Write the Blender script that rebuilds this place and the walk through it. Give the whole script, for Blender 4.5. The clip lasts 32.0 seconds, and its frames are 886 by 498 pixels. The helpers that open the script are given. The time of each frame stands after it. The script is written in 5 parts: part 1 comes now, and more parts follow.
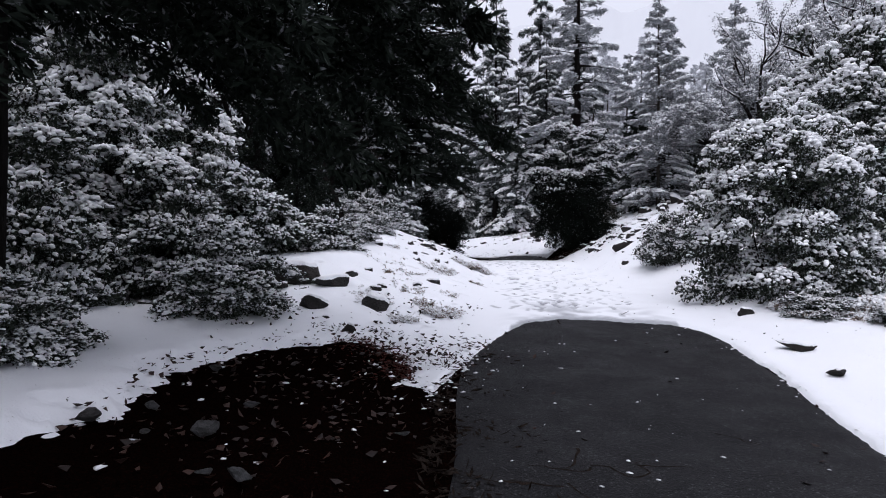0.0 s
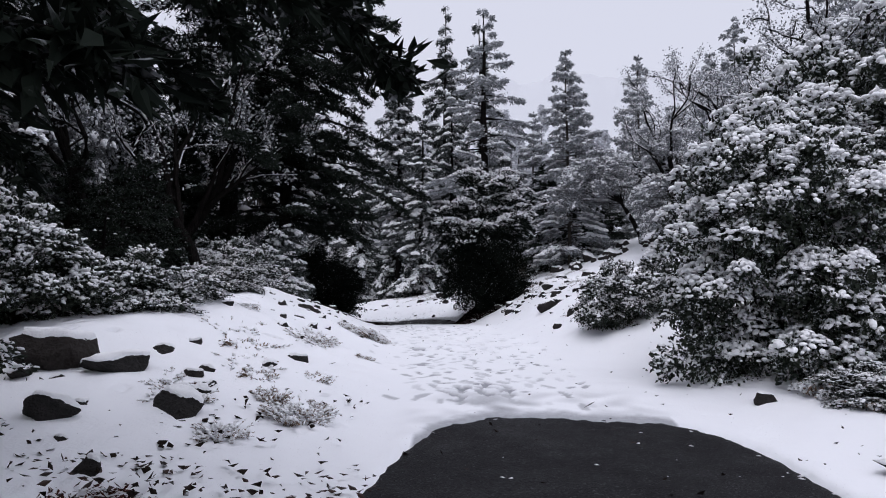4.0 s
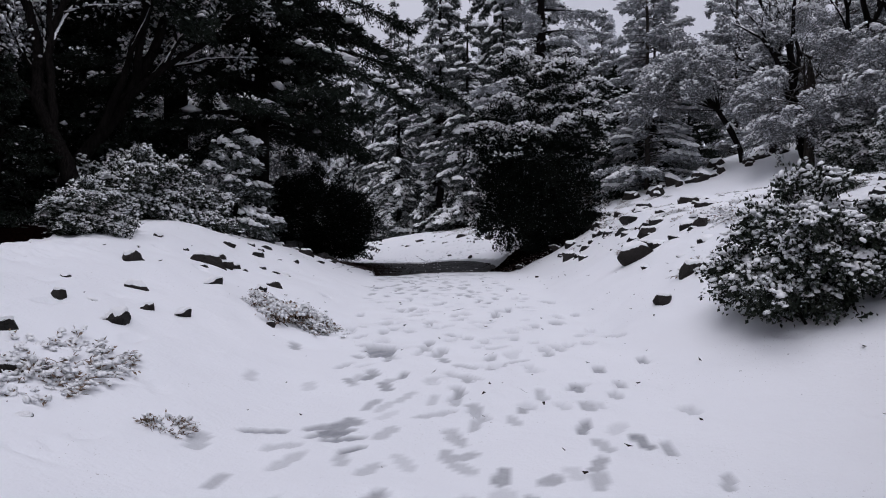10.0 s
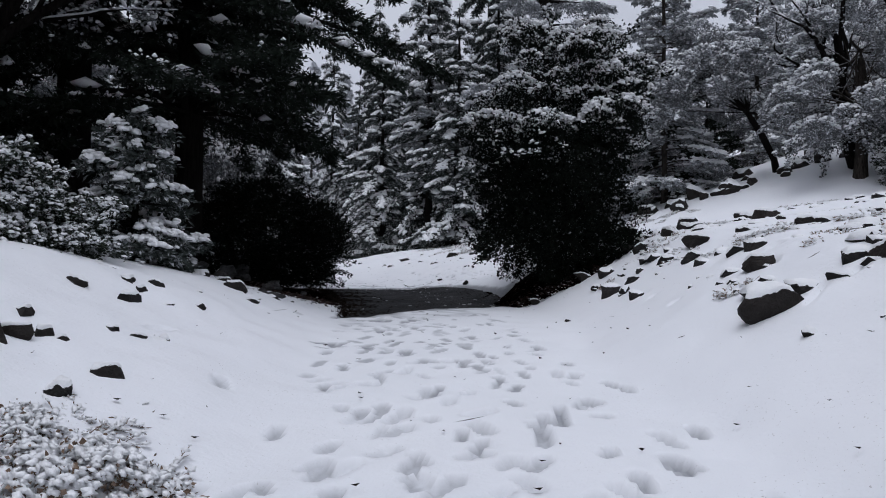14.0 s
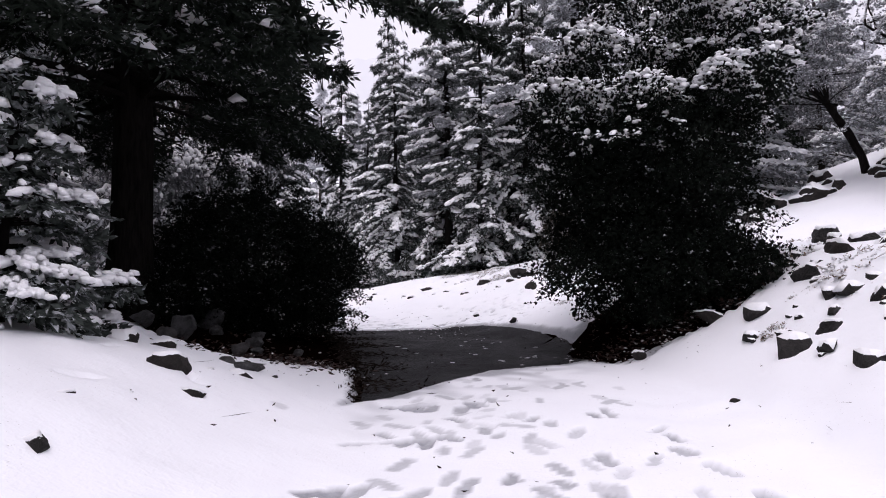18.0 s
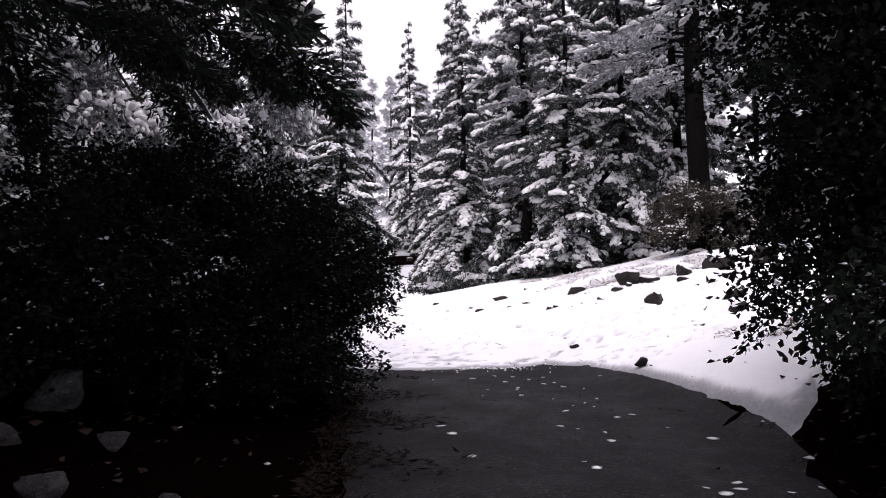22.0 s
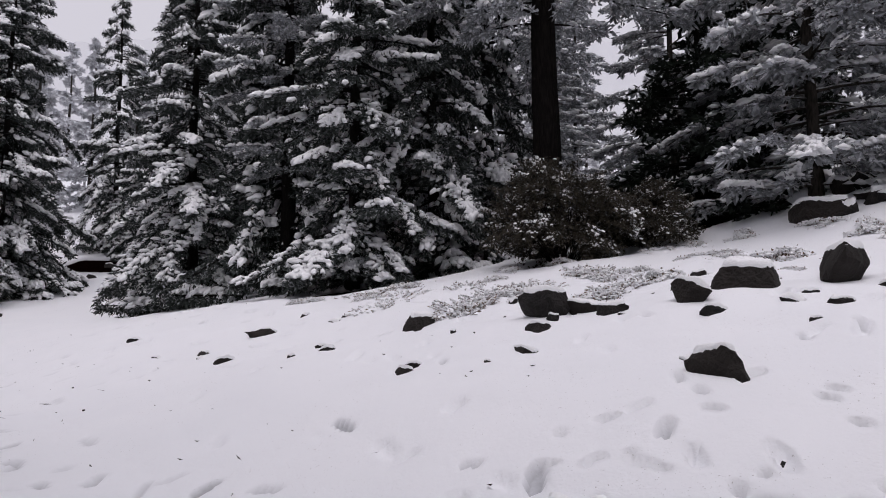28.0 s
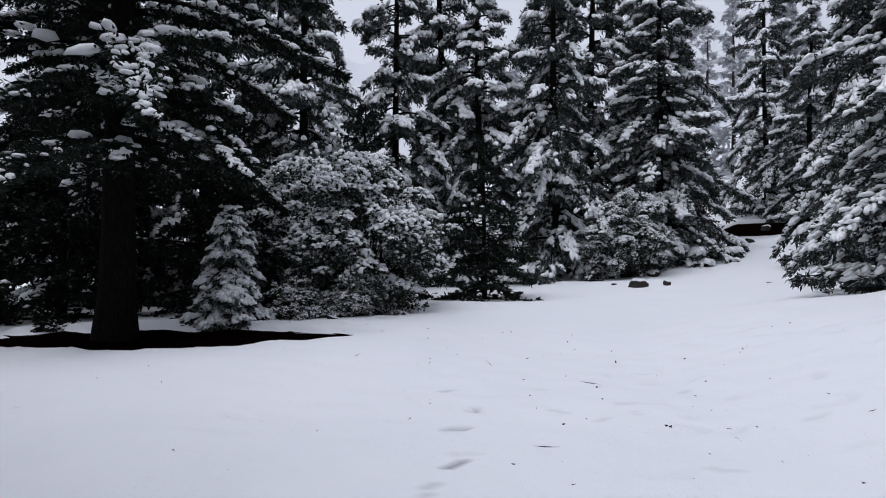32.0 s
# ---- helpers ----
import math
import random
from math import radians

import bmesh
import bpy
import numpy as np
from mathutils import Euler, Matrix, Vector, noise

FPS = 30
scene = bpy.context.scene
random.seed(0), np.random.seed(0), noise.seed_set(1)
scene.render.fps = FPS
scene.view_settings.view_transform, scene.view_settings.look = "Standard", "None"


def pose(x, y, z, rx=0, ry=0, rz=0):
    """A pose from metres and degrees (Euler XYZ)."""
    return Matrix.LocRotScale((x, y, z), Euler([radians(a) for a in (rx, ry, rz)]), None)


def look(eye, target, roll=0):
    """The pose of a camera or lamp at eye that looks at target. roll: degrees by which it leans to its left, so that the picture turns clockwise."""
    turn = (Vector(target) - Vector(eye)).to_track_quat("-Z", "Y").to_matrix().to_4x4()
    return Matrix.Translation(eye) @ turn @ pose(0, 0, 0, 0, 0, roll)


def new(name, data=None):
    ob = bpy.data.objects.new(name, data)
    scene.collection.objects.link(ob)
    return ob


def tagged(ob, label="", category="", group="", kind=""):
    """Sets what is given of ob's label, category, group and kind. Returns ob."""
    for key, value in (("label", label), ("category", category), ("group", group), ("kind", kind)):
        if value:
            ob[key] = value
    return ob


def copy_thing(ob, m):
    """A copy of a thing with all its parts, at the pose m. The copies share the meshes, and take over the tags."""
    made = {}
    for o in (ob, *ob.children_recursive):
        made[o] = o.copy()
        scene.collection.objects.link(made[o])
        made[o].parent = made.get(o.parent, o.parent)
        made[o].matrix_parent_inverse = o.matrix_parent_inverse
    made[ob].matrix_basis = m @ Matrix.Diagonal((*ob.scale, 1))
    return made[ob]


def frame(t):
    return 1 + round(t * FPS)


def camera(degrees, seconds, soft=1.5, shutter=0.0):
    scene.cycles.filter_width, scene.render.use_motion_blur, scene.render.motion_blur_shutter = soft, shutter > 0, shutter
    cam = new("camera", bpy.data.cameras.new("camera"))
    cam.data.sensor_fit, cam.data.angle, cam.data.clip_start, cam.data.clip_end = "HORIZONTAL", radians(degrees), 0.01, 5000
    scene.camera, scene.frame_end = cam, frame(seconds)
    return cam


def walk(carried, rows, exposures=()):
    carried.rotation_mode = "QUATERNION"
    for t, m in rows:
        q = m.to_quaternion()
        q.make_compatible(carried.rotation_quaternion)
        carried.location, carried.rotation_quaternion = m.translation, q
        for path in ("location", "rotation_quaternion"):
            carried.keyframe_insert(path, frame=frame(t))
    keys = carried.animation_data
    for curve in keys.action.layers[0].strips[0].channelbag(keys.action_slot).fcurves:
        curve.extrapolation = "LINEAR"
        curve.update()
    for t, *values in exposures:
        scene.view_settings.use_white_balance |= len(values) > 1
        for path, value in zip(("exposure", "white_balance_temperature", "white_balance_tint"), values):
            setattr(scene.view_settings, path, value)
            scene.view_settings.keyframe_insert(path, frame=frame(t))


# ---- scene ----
cam = camera(68.5, 32.0, soft=1.0)
PATH = [
    (0, (-0.005, -3.222, 1.56), (-0.34, -1.251, 1.591), 1.2),
    (0.5, (0.032, -2.89, 1.561), (-0.367, -0.932, 1.493), 1.1),
    (1, (0.018, -2.47, 1.523), (-0.318, -0.5, 1.447), 1.2),
    (1.5, (-0.064, -1.956, 1.49), (-0.266, 0.033, 1.498), 1.2),
    (2, (-0.146, -1.464, 1.478), (-0.275, 0.531, 1.528), 1.1),
    (2.5, (-0.201, -1.002, 1.492), (-0.301, 0.991, 1.627), 0.9),
    (3, (-0.2, -0.538, 1.529), (-0.275, 1.454, 1.692), 0.9),
    (3.5, (-0.24, -0.064, 1.547), (-0.301, 1.922, 1.777), 0.7),
    (5.5, (-0.047, 1.968, 1.634), (-0.048, 3.954, 1.869), 0.5),
    (6, (0.034, 2.481, 1.671), (0.04, 4.467, 1.908), 0.3),
    (6.5, (0.162, 2.984, 1.707), (0.16, 4.97, 1.944), 0.1),
    (7, (0.255, 3.469, 1.746), (0.242, 5.456, 1.978), 0.3),
    (7.5, (0.338, 3.941, 1.767), (0.193, 5.927, 1.962), 0.1),
    (8, (0.4, 4.417, 1.817), (0.165, 6.397, 1.978), 0.5),
    (8.5, (0.398, 4.931, 1.88), (0.137, 6.907, 2.042), 0.3),
    (9, (0.406, 5.472, 1.907), (0.15, 7.45, 2.056), 0.5),
    (9.5, (0.341, 6.033, 1.949), (0.089, 8.016, 2.003), 0.6),
    (10, (0.281, 6.551, 2.006), (0.051, 8.538, 2.02), 0.7),
    (10.5, (0.165, 7.017, 2.044), (-0.052, 9.005, 2.054), 1.0),
    (11, (0.095, 7.459, 2.078), (-0.094, 9.45, 2.052), 0.8),
    (11.5, (0.036, 7.91, 2.108), (-0.144, 9.901, 2.065), 0.9),
    (12, (-0.035, 8.395, 2.152), (-0.211, 10.386, 2.098), 0.8),
    (12.5, (-0.088, 8.86, 2.21), (-0.262, 10.852, 2.174), 0.9),
    (13, (-0.173, 9.318, 2.24), (-0.356, 11.309, 2.29), 0.8),
    (13.5, (-0.17, 9.827, 2.267), (-0.351, 11.818, 2.32), 0.6),
    (14, (-0.219, 10.284, 2.266), (-0.409, 12.274, 2.325), 1.0),
    (14.5, (-0.294, 10.77, 2.289), (-0.482, 12.76, 2.322), 0.8),
    (16.5, (-0.832, 12.312, 2.393), (-1.055, 14.296, 2.51), -0.1),
    (17, (-0.943, 12.723, 2.409), (-1.157, 14.708, 2.521), -0.4),
    (17.5, (-1.027, 13.216, 2.442), (-1.247, 15.2, 2.555), -0.7),
    (18, (-1.1, 13.776, 2.485), (-1.324, 15.759, 2.615), -0.6),
    (18.5, (-1.152, 14.378, 2.528), (-1.39, 16.359, 2.663), -0.2),
    (19, (-1.234, 14.997, 2.583), (-1.479, 16.977, 2.721), -0.8),
    (19.5, (-1.279, 15.626, 2.629), (-1.525, 17.607, 2.745), -0.8),
    (20, (-1.36, 16.234, 2.661), (-1.614, 18.215, 2.77), -1.1),
    (20.5, (-1.399, 16.847, 2.693), (-1.667, 18.825, 2.808), -0.9),
    (21, (-1.494, 17.406, 2.721), (-1.868, 19.366, 2.859), -0.7),
    (21.5, (-1.562, 17.967, 2.742), (-1.953, 19.923, 2.888), -1.0),
    (22, (-1.669, 18.528, 2.767), (-2.125, 20.471, 2.897), -0.8),
    (22.5, (-1.84, 19.09, 2.802), (-2.337, 21.025, 2.901), -0.9),
    (23, (-1.971, 19.67, 2.826), (-2.473, 21.605, 2.892), -0.8),
    (23.5, (-2.151, 20.256, 2.849), (-2.66, 22.189, 2.902), -0.6),
    (24, (-2.232, 20.856, 2.854), (-2.734, 22.791, 2.904), -0.7),
    (24.5, (-2.326, 21.454, 2.872), (-2.823, 23.39, 2.923), -0.5),
    (25, (-2.398, 22.046, 2.889), (-2.857, 23.992, 2.944), -0.6),
    (25.5, (-2.484, 22.664, 2.897), (-2.84, 24.631, 2.953), 0.3),
    (26, (-2.593, 23.303, 2.914), (-2.707, 25.298, 2.994), 0.5),
    (26.5, (-2.656, 23.908, 2.941), (-2.422, 25.891, 3.039), 1.2),
    (28.5, (-3.501, 26.433, 2.991), (-3.137, 28.392, 3.169), -0.1),
    (29, (-3.713, 27.085, 3.017), (-3.82, 29.078, 3.146), 0.2),
    (29.5, (-3.971, 27.737, 3.044), (-4.434, 29.678, 3.182), -0.1),
    (30, (-4.237, 28.391, 3.051), (-4.923, 30.266, 3.171), 0.1),
    (30.5, (-4.618, 29.012, 3.052), (-5.536, 30.787, 3.135), 0.2),
    (31, (-5.012, 29.563, 3.059), (-6.134, 31.217, 3.139), 0.0),
    (31.5, (-5.44, 30.06, 3.064), (-6.746, 31.572, 3.136), 0.1),
    (32, (-5.872, 30.543, 3.067), (-7.202, 32.036, 3.132), -0.1),
]
walk(cam, [(t, look(eye, target, roll)) for t, eye, target, roll in PATH],
     [(0, 0.3, 6050, 17), (1, 0.55, 6100, 18), (2, 0.4, 6100, 18), (3.5, 0.15, 6050, 17), (6, 0.0, 6050, 18), (9, 0.0, 6100, 19), (10, -0.24, 6080, 18), (11, -0.27, 6000, 15), (12, -0.4, 5950, 13), (13, -0.33, 5950, 13), (14.5, -0.15, 5950, 13), (17, 0.3, 6250, 21), (19, 0.6, 6450, 26), (21, 0.8, 6550, 27), (23.5, 0.6, 6650, 26), (25, 0.25, 6850, 26), (26.5, -0.1, 6600, 22), (28.5, -0.05, 6400, 19), (30, 0.0, 6050, 15), (32, 0.0, 5950, 13)])

# ---- world, sun and exposure ----
world = bpy.data.worlds.new("overcast_sky")
scene.world = world
world.use_nodes = True
wn, wl = world.node_tree.nodes, world.node_tree.links
wn.clear()
sky = wn.new("ShaderNodeTexSky")
sky.sky_type = "NISHITA"
sky.sun_disc = False
sky.sun_elevation, sky.sun_rotation = radians(71), radians(197)
sky.air_density, sky.dust_density, sky.ozone_density = 1.0, 6.0, 1.0
grey = wn.new("ShaderNodeHueSaturation")
grey.inputs["Saturation"].default_value = 0.12
cloud = wn.new("ShaderNodeMixRGB")
cloud.inputs["Fac"].default_value = 0.72
cloud.inputs["Color2"].default_value = (6.6, 6.75, 7.15, 1)
back = wn.new("ShaderNodeBackground")
back.inputs["Strength"].default_value = 0.118
wout = wn.new("ShaderNodeOutputWorld")
wl.new(sky.outputs["Color"], grey.inputs["Color"])
wl.new(grey.outputs["Color"], cloud.inputs["Color1"])
wl.new(cloud.outputs["Color"], back.inputs["Color"])
wl.new(back.outputs["Background"], wout.inputs["Surface"])

sun_data = bpy.data.lights.new("veiled_sun", "SUN")
sun_data.energy, sun_data.angle, sun_data.color = 0.9, radians(60), (1.0, 0.98, 0.95)
sun = new("veiled_sun", sun_data)
sun.matrix_world = look((0, 0, 40), (4, 13, 0))


# ---- materials ----
class Mat:
    """A node material with its principled shader at hand."""

    def __init__(self, name, rough=0.8, spec=0.3):
        self.m = bpy.data.materials.new(name)
        self.m.use_nodes = True
        self.n, self.l = self.m.node_tree.nodes, self.m.node_tree.links
        self.b = self.n["Principled BSDF"]
        self.b.inputs["Roughness"].default_value = rough
        self.b.inputs["Specular IOR Level"].default_value = spec
        self.co = self.n.new("ShaderNodeTexCoord").outputs["Object"]

    def world_place(self):
        self.co = self.n.new("ShaderNodeNewGeometry").outputs["Position"]
        return self

    def noise(self, scale, detail=4, stretch=None, rough=0.6):
        t = self.n.new("ShaderNodeTexNoise")
        t.inputs["Scale"].default_value, t.inputs["Detail"].default_value, t.inputs["Roughness"].default_value = scale, detail, rough
        if stretch:
            mp = self.n.new("ShaderNodeMapping")
            mp.inputs["Scale"].default_value = stretch
            self.l.new(self.co, mp.inputs["Vector"])
            self.l.new(mp.outputs["Vector"], t.inputs["Vector"])
        else:
            self.l.new(self.co, t.inputs["Vector"])
        return t.outputs["Fac"]

    def voronoi(self, scale, feature="F1"):
        t = self.n.new("ShaderNodeTexVoronoi")
        t.feature = feature
        t.inputs["Scale"].default_value = scale
        self.l.new(self.co, t.inputs["Vector"])
        return t.outputs["Distance"]

    def ramp(self, fac, *stops):
        r = self.n.new("ShaderNodeValToRGB")
        e = r.color_ramp.elements
        while len(e) < len(stops):
            e.new(0.5)
        for k, (at, c) in zip(e, stops):
            k.position = at
            k.color = (*c, 1) if isinstance(c, tuple) else (c, c, c, 1)
        self.l.new(fac, r.inputs["Fac"])
        return r.outputs["Color"]

    def mix(self, fac, a, b, kind="MIX"):
        x = self.n.new("ShaderNodeMixRGB")
        x.blend_type = kind
        for s, v in (("Fac", fac), ("Color1", a), ("Color2", b)):
            if isinstance(v, tuple):
                x.inputs[s].default_value = (*v, 1)
            elif isinstance(v, (int, float)):
                x.inputs[s].default_value = v
            else:
                self.l.new(v, x.inputs[s])
        return x.outputs["Color"]

    def math(self, op, a, b=0.0):
        x = self.n.new("ShaderNodeMath")
        x.operation = op
        for s, v in zip((0, 1), (a, b)):
            if isinstance(v, (int, float)):
                x.inputs[s].default_value = v
            else:
                self.l.new(v, x.inputs[s])
        return x.outputs["Value"]

    def island(self):
        return self.n.new("ShaderNodeNewGeometry").outputs["Random Per Island"]

    def lucky(self):
        return self.n.new("ShaderNodeObjectInfo").outputs["Random"]

    def up(self):
        s = self.n.new("ShaderNodeSeparateXYZ")
        self.l.new(self.n.new("ShaderNodeNewGeometry").outputs["True Normal"], s.inputs["Vector"])
        return s.outputs["Z"]

    def cover(self, name):
        a = self.n.new("ShaderNodeUVMap")
        a.uv_map = name
        s = self.n.new("ShaderNodeSeparateXYZ")
        self.l.new(a.outputs["UV"], s.inputs["Vector"])
        return s.outputs["X"]

    def colour(self, c):
        self.l.new(c, self.b.inputs["Base Color"])
        return self

    def rough(self, c):
        self.l.new(c, self.b.inputs["Roughness"])
        return self

    def bump(self, h, strength=0.5, distance=0.02):
        x = self.n.new("ShaderNodeBump")
        x.inputs["Strength"].default_value, x.inputs["Distance"].default_value = strength, distance
        self.l.new(h, x.inputs["Height"])
        self.l.new(x.outputs["Normal"], self.b.inputs["Normal"])
        return self


def make_snow_ground():
    m = Mat("ground_snow", 0.75, 0.25).world_place()
    big, fine = m.noise(0.7, 5), m.noise(45, 4)
    base = m.mix(big, (0.80, 0.815, 0.85), (0.87, 0.875, 0.90))
    slush = m.mix(m.noise(22, 4), (0.16, 0.165, 0.18), (0.4, 0.41, 0.44))
    grit = m.ramp(m.noise(60, 3), (0.66, 0.0), (0.72, 1.0))
    dirt = m.math("MULTIPLY", grit, m.ramp(m.noise(1.1, 3), (0.47, 0.0), (0.62, 0.7)))
    c = m.mix(m.cover("slush"), base, slush)
    c = m.mix(dirt, c, (0.22, 0.19, 0.16))
    lumps = m.math("ADD", m.math("MULTIPLY", m.noise(7, 5), 0.7), m.math("MULTIPLY", fine, 0.3))
    return m.colour(c).bump(lumps, 0.35, 0.05).m


def make_snow_lumps(name, tone):
    m = Mat(name, 0.7, 0.25)
    c = m.mix(m.noise(14, 4), tuple(v * 0.9 for v in tone), tone)
    return m.colour(c).bump(m.noise(30, 4), 0.5, 0.03).m


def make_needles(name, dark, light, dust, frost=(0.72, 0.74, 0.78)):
    m = Mat(name, 0.8, 0.05)
    c = m.mix(m.island(), dark, light)
    c = m.mix(m.ramp(m.noise(1.3, 3), (0.35, 0.0), (0.75, 0.6)), c, tuple(v * 1.5 for v in light))
    high = m.ramp(m.math("ABSOLUTE", m.up()), (0.25, 0.0), (0.75, 1.0))
    spots = m.ramp(m.noise(9, 4), (0.62 - dust * 0.3, 0.0), (0.72 - dust * 0.3, 1.0))
    rime = m.math("MULTIPLY", m.math("MULTIPLY", high, spots), min(1.0, 0.45 + dust * 0.55))
    return m.colour(m.mix(rime, c, frost)).m


def make_bark(name, dark, light, dust=0.0):
    m = Mat(name, 0.95, 0.03)
    ridge = m.noise(6, 5, (5, 5, 0.8))
    c = m.mix(m.ramp(ridge, (0.35, 0.0), (0.65, 1.0)), dark, light)
    if dust:
        rim = m.math("MULTIPLY", m.ramp(m.up(), (0.35, 0.0), (0.6, 1.0)), m.ramp(m.noise(5, 4), (0.4, 0.0), (0.55, dust)))
        c = m.mix(rim, c, (0.8, 0.82, 0.86))
    return m.colour(c).bump(ridge, 0.9, 0.05).m


def make_rock(name, dark, light):
    m = Mat(name, 0.85, 0.3)
    a, b = m.noise(2.5, 6), m.noise(18, 5)
    c = m.mix(m.ramp(a, (0.35, 0.0), (0.68, 1.0)), dark, light)
    c = m.mix(m.ramp(b, (0.45, 0.0), (0.7, 0.5)), c, tuple(v * 0.45 for v in dark))
    c = m.mix(m.math("MULTIPLY", m.lucky(), 0.35), c, (0.05, 0.036, 0.028))
    return m.colour(c).bump(m.math("ADD", a, m.math("MULTIPLY", b, 0.5)), 1.0, 0.09).m


def make_asphalt():
    m = Mat("wet_asphalt", 0.5, 0.14).world_place()
    grain = m.voronoi(95)
    c = m.mix(m.ramp(grain, (0.1, 0.0), (0.6, 1.0)), (0.024, 0.024, 0.026), (0.004, 0.004, 0.005))
    c = m.mix(m.ramp(m.noise(0.8, 5), (0.35, 0.0), (0.7, 0.55)), c, (0.014, 0.013, 0.015))
    c = m.mix(m.ramp(m.noise(4.5, 6), (0.42, 0.0), (0.62, 0.6)), c, (0.006, 0.006, 0.007))
    chips = m.ramp(m.noise(55, 3), (0.61, 0.0), (0.66, 0.8))
    c = m.mix(chips, c, (0.11, 0.11, 0.118))
    wet = m.ramp(m.noise(1.6, 4), (0.3, 0.5), (0.7, 0.75))
    return m.colour(c).rough(wet).bump(m.math("ADD", grain, m.noise(30, 4)), 0.8, 0.012).m


def make_shaded_litter():
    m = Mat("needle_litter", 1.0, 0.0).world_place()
    # litter colours lowered to hold the shade of the boughs above
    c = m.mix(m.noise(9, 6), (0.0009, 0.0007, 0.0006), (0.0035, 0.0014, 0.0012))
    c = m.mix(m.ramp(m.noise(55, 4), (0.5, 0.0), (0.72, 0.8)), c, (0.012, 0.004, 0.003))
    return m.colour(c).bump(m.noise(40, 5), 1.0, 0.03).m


def make_leaf(name, dark, light, dust, gloss=0.3):
    m = Mat(name, 0.6, gloss)
    c = m.mix(m.island(), dark, light)
    high = m.ramp(m.math("ABSOLUTE", m.up()), (0.35, 0.0), (0.8, 1.0))
    spots = m.ramp(m.noise(7, 4), (0.64 - dust * 0.3, 0.0), (0.72 - dust * 0.3, 1.0))
    return m.colour(m.mix(m.math("MULTIPLY", high, spots), c, (0.74, 0.76, 0.8))).m


SNOW_GROUND = make_snow_ground()
SNOW = make_snow_lumps("branch_snow", (0.92, 0.925, 0.94))
SNOW_GREY = make_snow_lumps("far_grey_snow", (0.66, 0.68, 0.72))
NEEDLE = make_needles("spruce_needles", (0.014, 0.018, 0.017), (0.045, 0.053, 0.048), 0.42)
# rime on top, while the base colour is lifted to imitate mist
NEEDLE_FROST_HAZE = make_needles("frosted_hazed_needles", (0.11, 0.117, 0.12), (0.23, 0.24, 0.25), 0.65)
# far needles paled in the base colour, in place of mist
NEEDLE_FAR = make_needles("mist_paled_needles", (0.34, 0.345, 0.36), (0.48, 0.485, 0.5), 1.1, (0.75, 0.76, 0.79))
# darker needle copy, the shade of the wood put into its colour
NEEDLE_DARK = make_needles("shade_dark_needles", (0.005, 0.007, 0.006), (0.015, 0.02, 0.015), 0.15)
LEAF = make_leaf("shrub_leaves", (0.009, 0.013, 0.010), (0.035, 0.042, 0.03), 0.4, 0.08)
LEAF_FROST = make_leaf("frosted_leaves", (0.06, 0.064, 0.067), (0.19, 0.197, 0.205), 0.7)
# leaf colour sunk near black to include the shade inside the crowns
LEAF_DARK = make_leaf("shade_dark_leaves", (0.003, 0.004, 0.0035), (0.008, 0.011, 0.008), 0.1, 0.02)
LEAF_OLIVE = make_leaf("olive_leaves", (0.018, 0.015, 0.010), (0.055, 0.045, 0.03), 0.25)
BARK = make_bark("dark_bark", (0.004, 0.0035, 0.0035), (0.014, 0.012, 0.011))
BARK_SNOWY = make_bark("snowy_bark", (0.02, 0.018, 0.016), (0.07, 0.06, 0.052), 0.9)
ROCK = make_rock("grey_granite", (0.006, 0.006, 0.0065), (0.027, 0.025, 0.024))
ROCK_DRY = make_rock("pale_granite", (0.03, 0.031, 0.033), (0.13, 0.132, 0.138))
ASPHALT = make_asphalt()
# hillside colour paled to imitate the haze in front of it
MIST = make_snow_lumps("mist_paled_slope", (0.6, 0.61, 0.635))
LITTER_SHADED = make_shaded_litter()
STRAW = make_leaf("dry_stems", (0.09, 0.055, 0.035), (0.24, 0.17, 0.12), 0.35)
TWIG = make_bark("wet_twigs", (0.008, 0.006, 0.005), (0.03, 0.022, 0.018))


# ---- mesh tools ----
def mesh_of(name, v, f, material, smooth=False):
    """A mesh from vertex rows and triangle or quad rows."""
    v, f = np.asarray(v, np.float32).reshape(-1, 3), np.asarray(f, np.int32)
    k = f.shape[1]
    me = bpy.data.meshes.new(name)
    me.vertices.add(len(v))
    me.vertices.foreach_set("co", v.ravel())
    me.loops.add(f.size)
    me.loops.foreach_set("vertex_index", f.ravel())
    me.polygons.add(len(f))
    me.polygons.foreach_set("loop_start", np.arange(0, f.size, k, dtype=np.int32))
    me.polygons.foreach_set("use_smooth", np.full(len(f), smooth))
    me.materials.append(material)
    me.update(calc_edges=True)
    return me


def part(name, me, parent, label=""):
    ob = new(name, me)
    ob.parent = parent
    if label:
        ob["label"] = label
    return ob


def thing(name, at, label, category, group="", turn=0.0, size=1.0):
    ob = new(name)
    ob.empty_display_size = 0.2
    ob.matrix_basis = Matrix.LocRotScale(at, Euler((0, 0, turn)), (size, size, size))
    return tagged(ob, label, category, group)


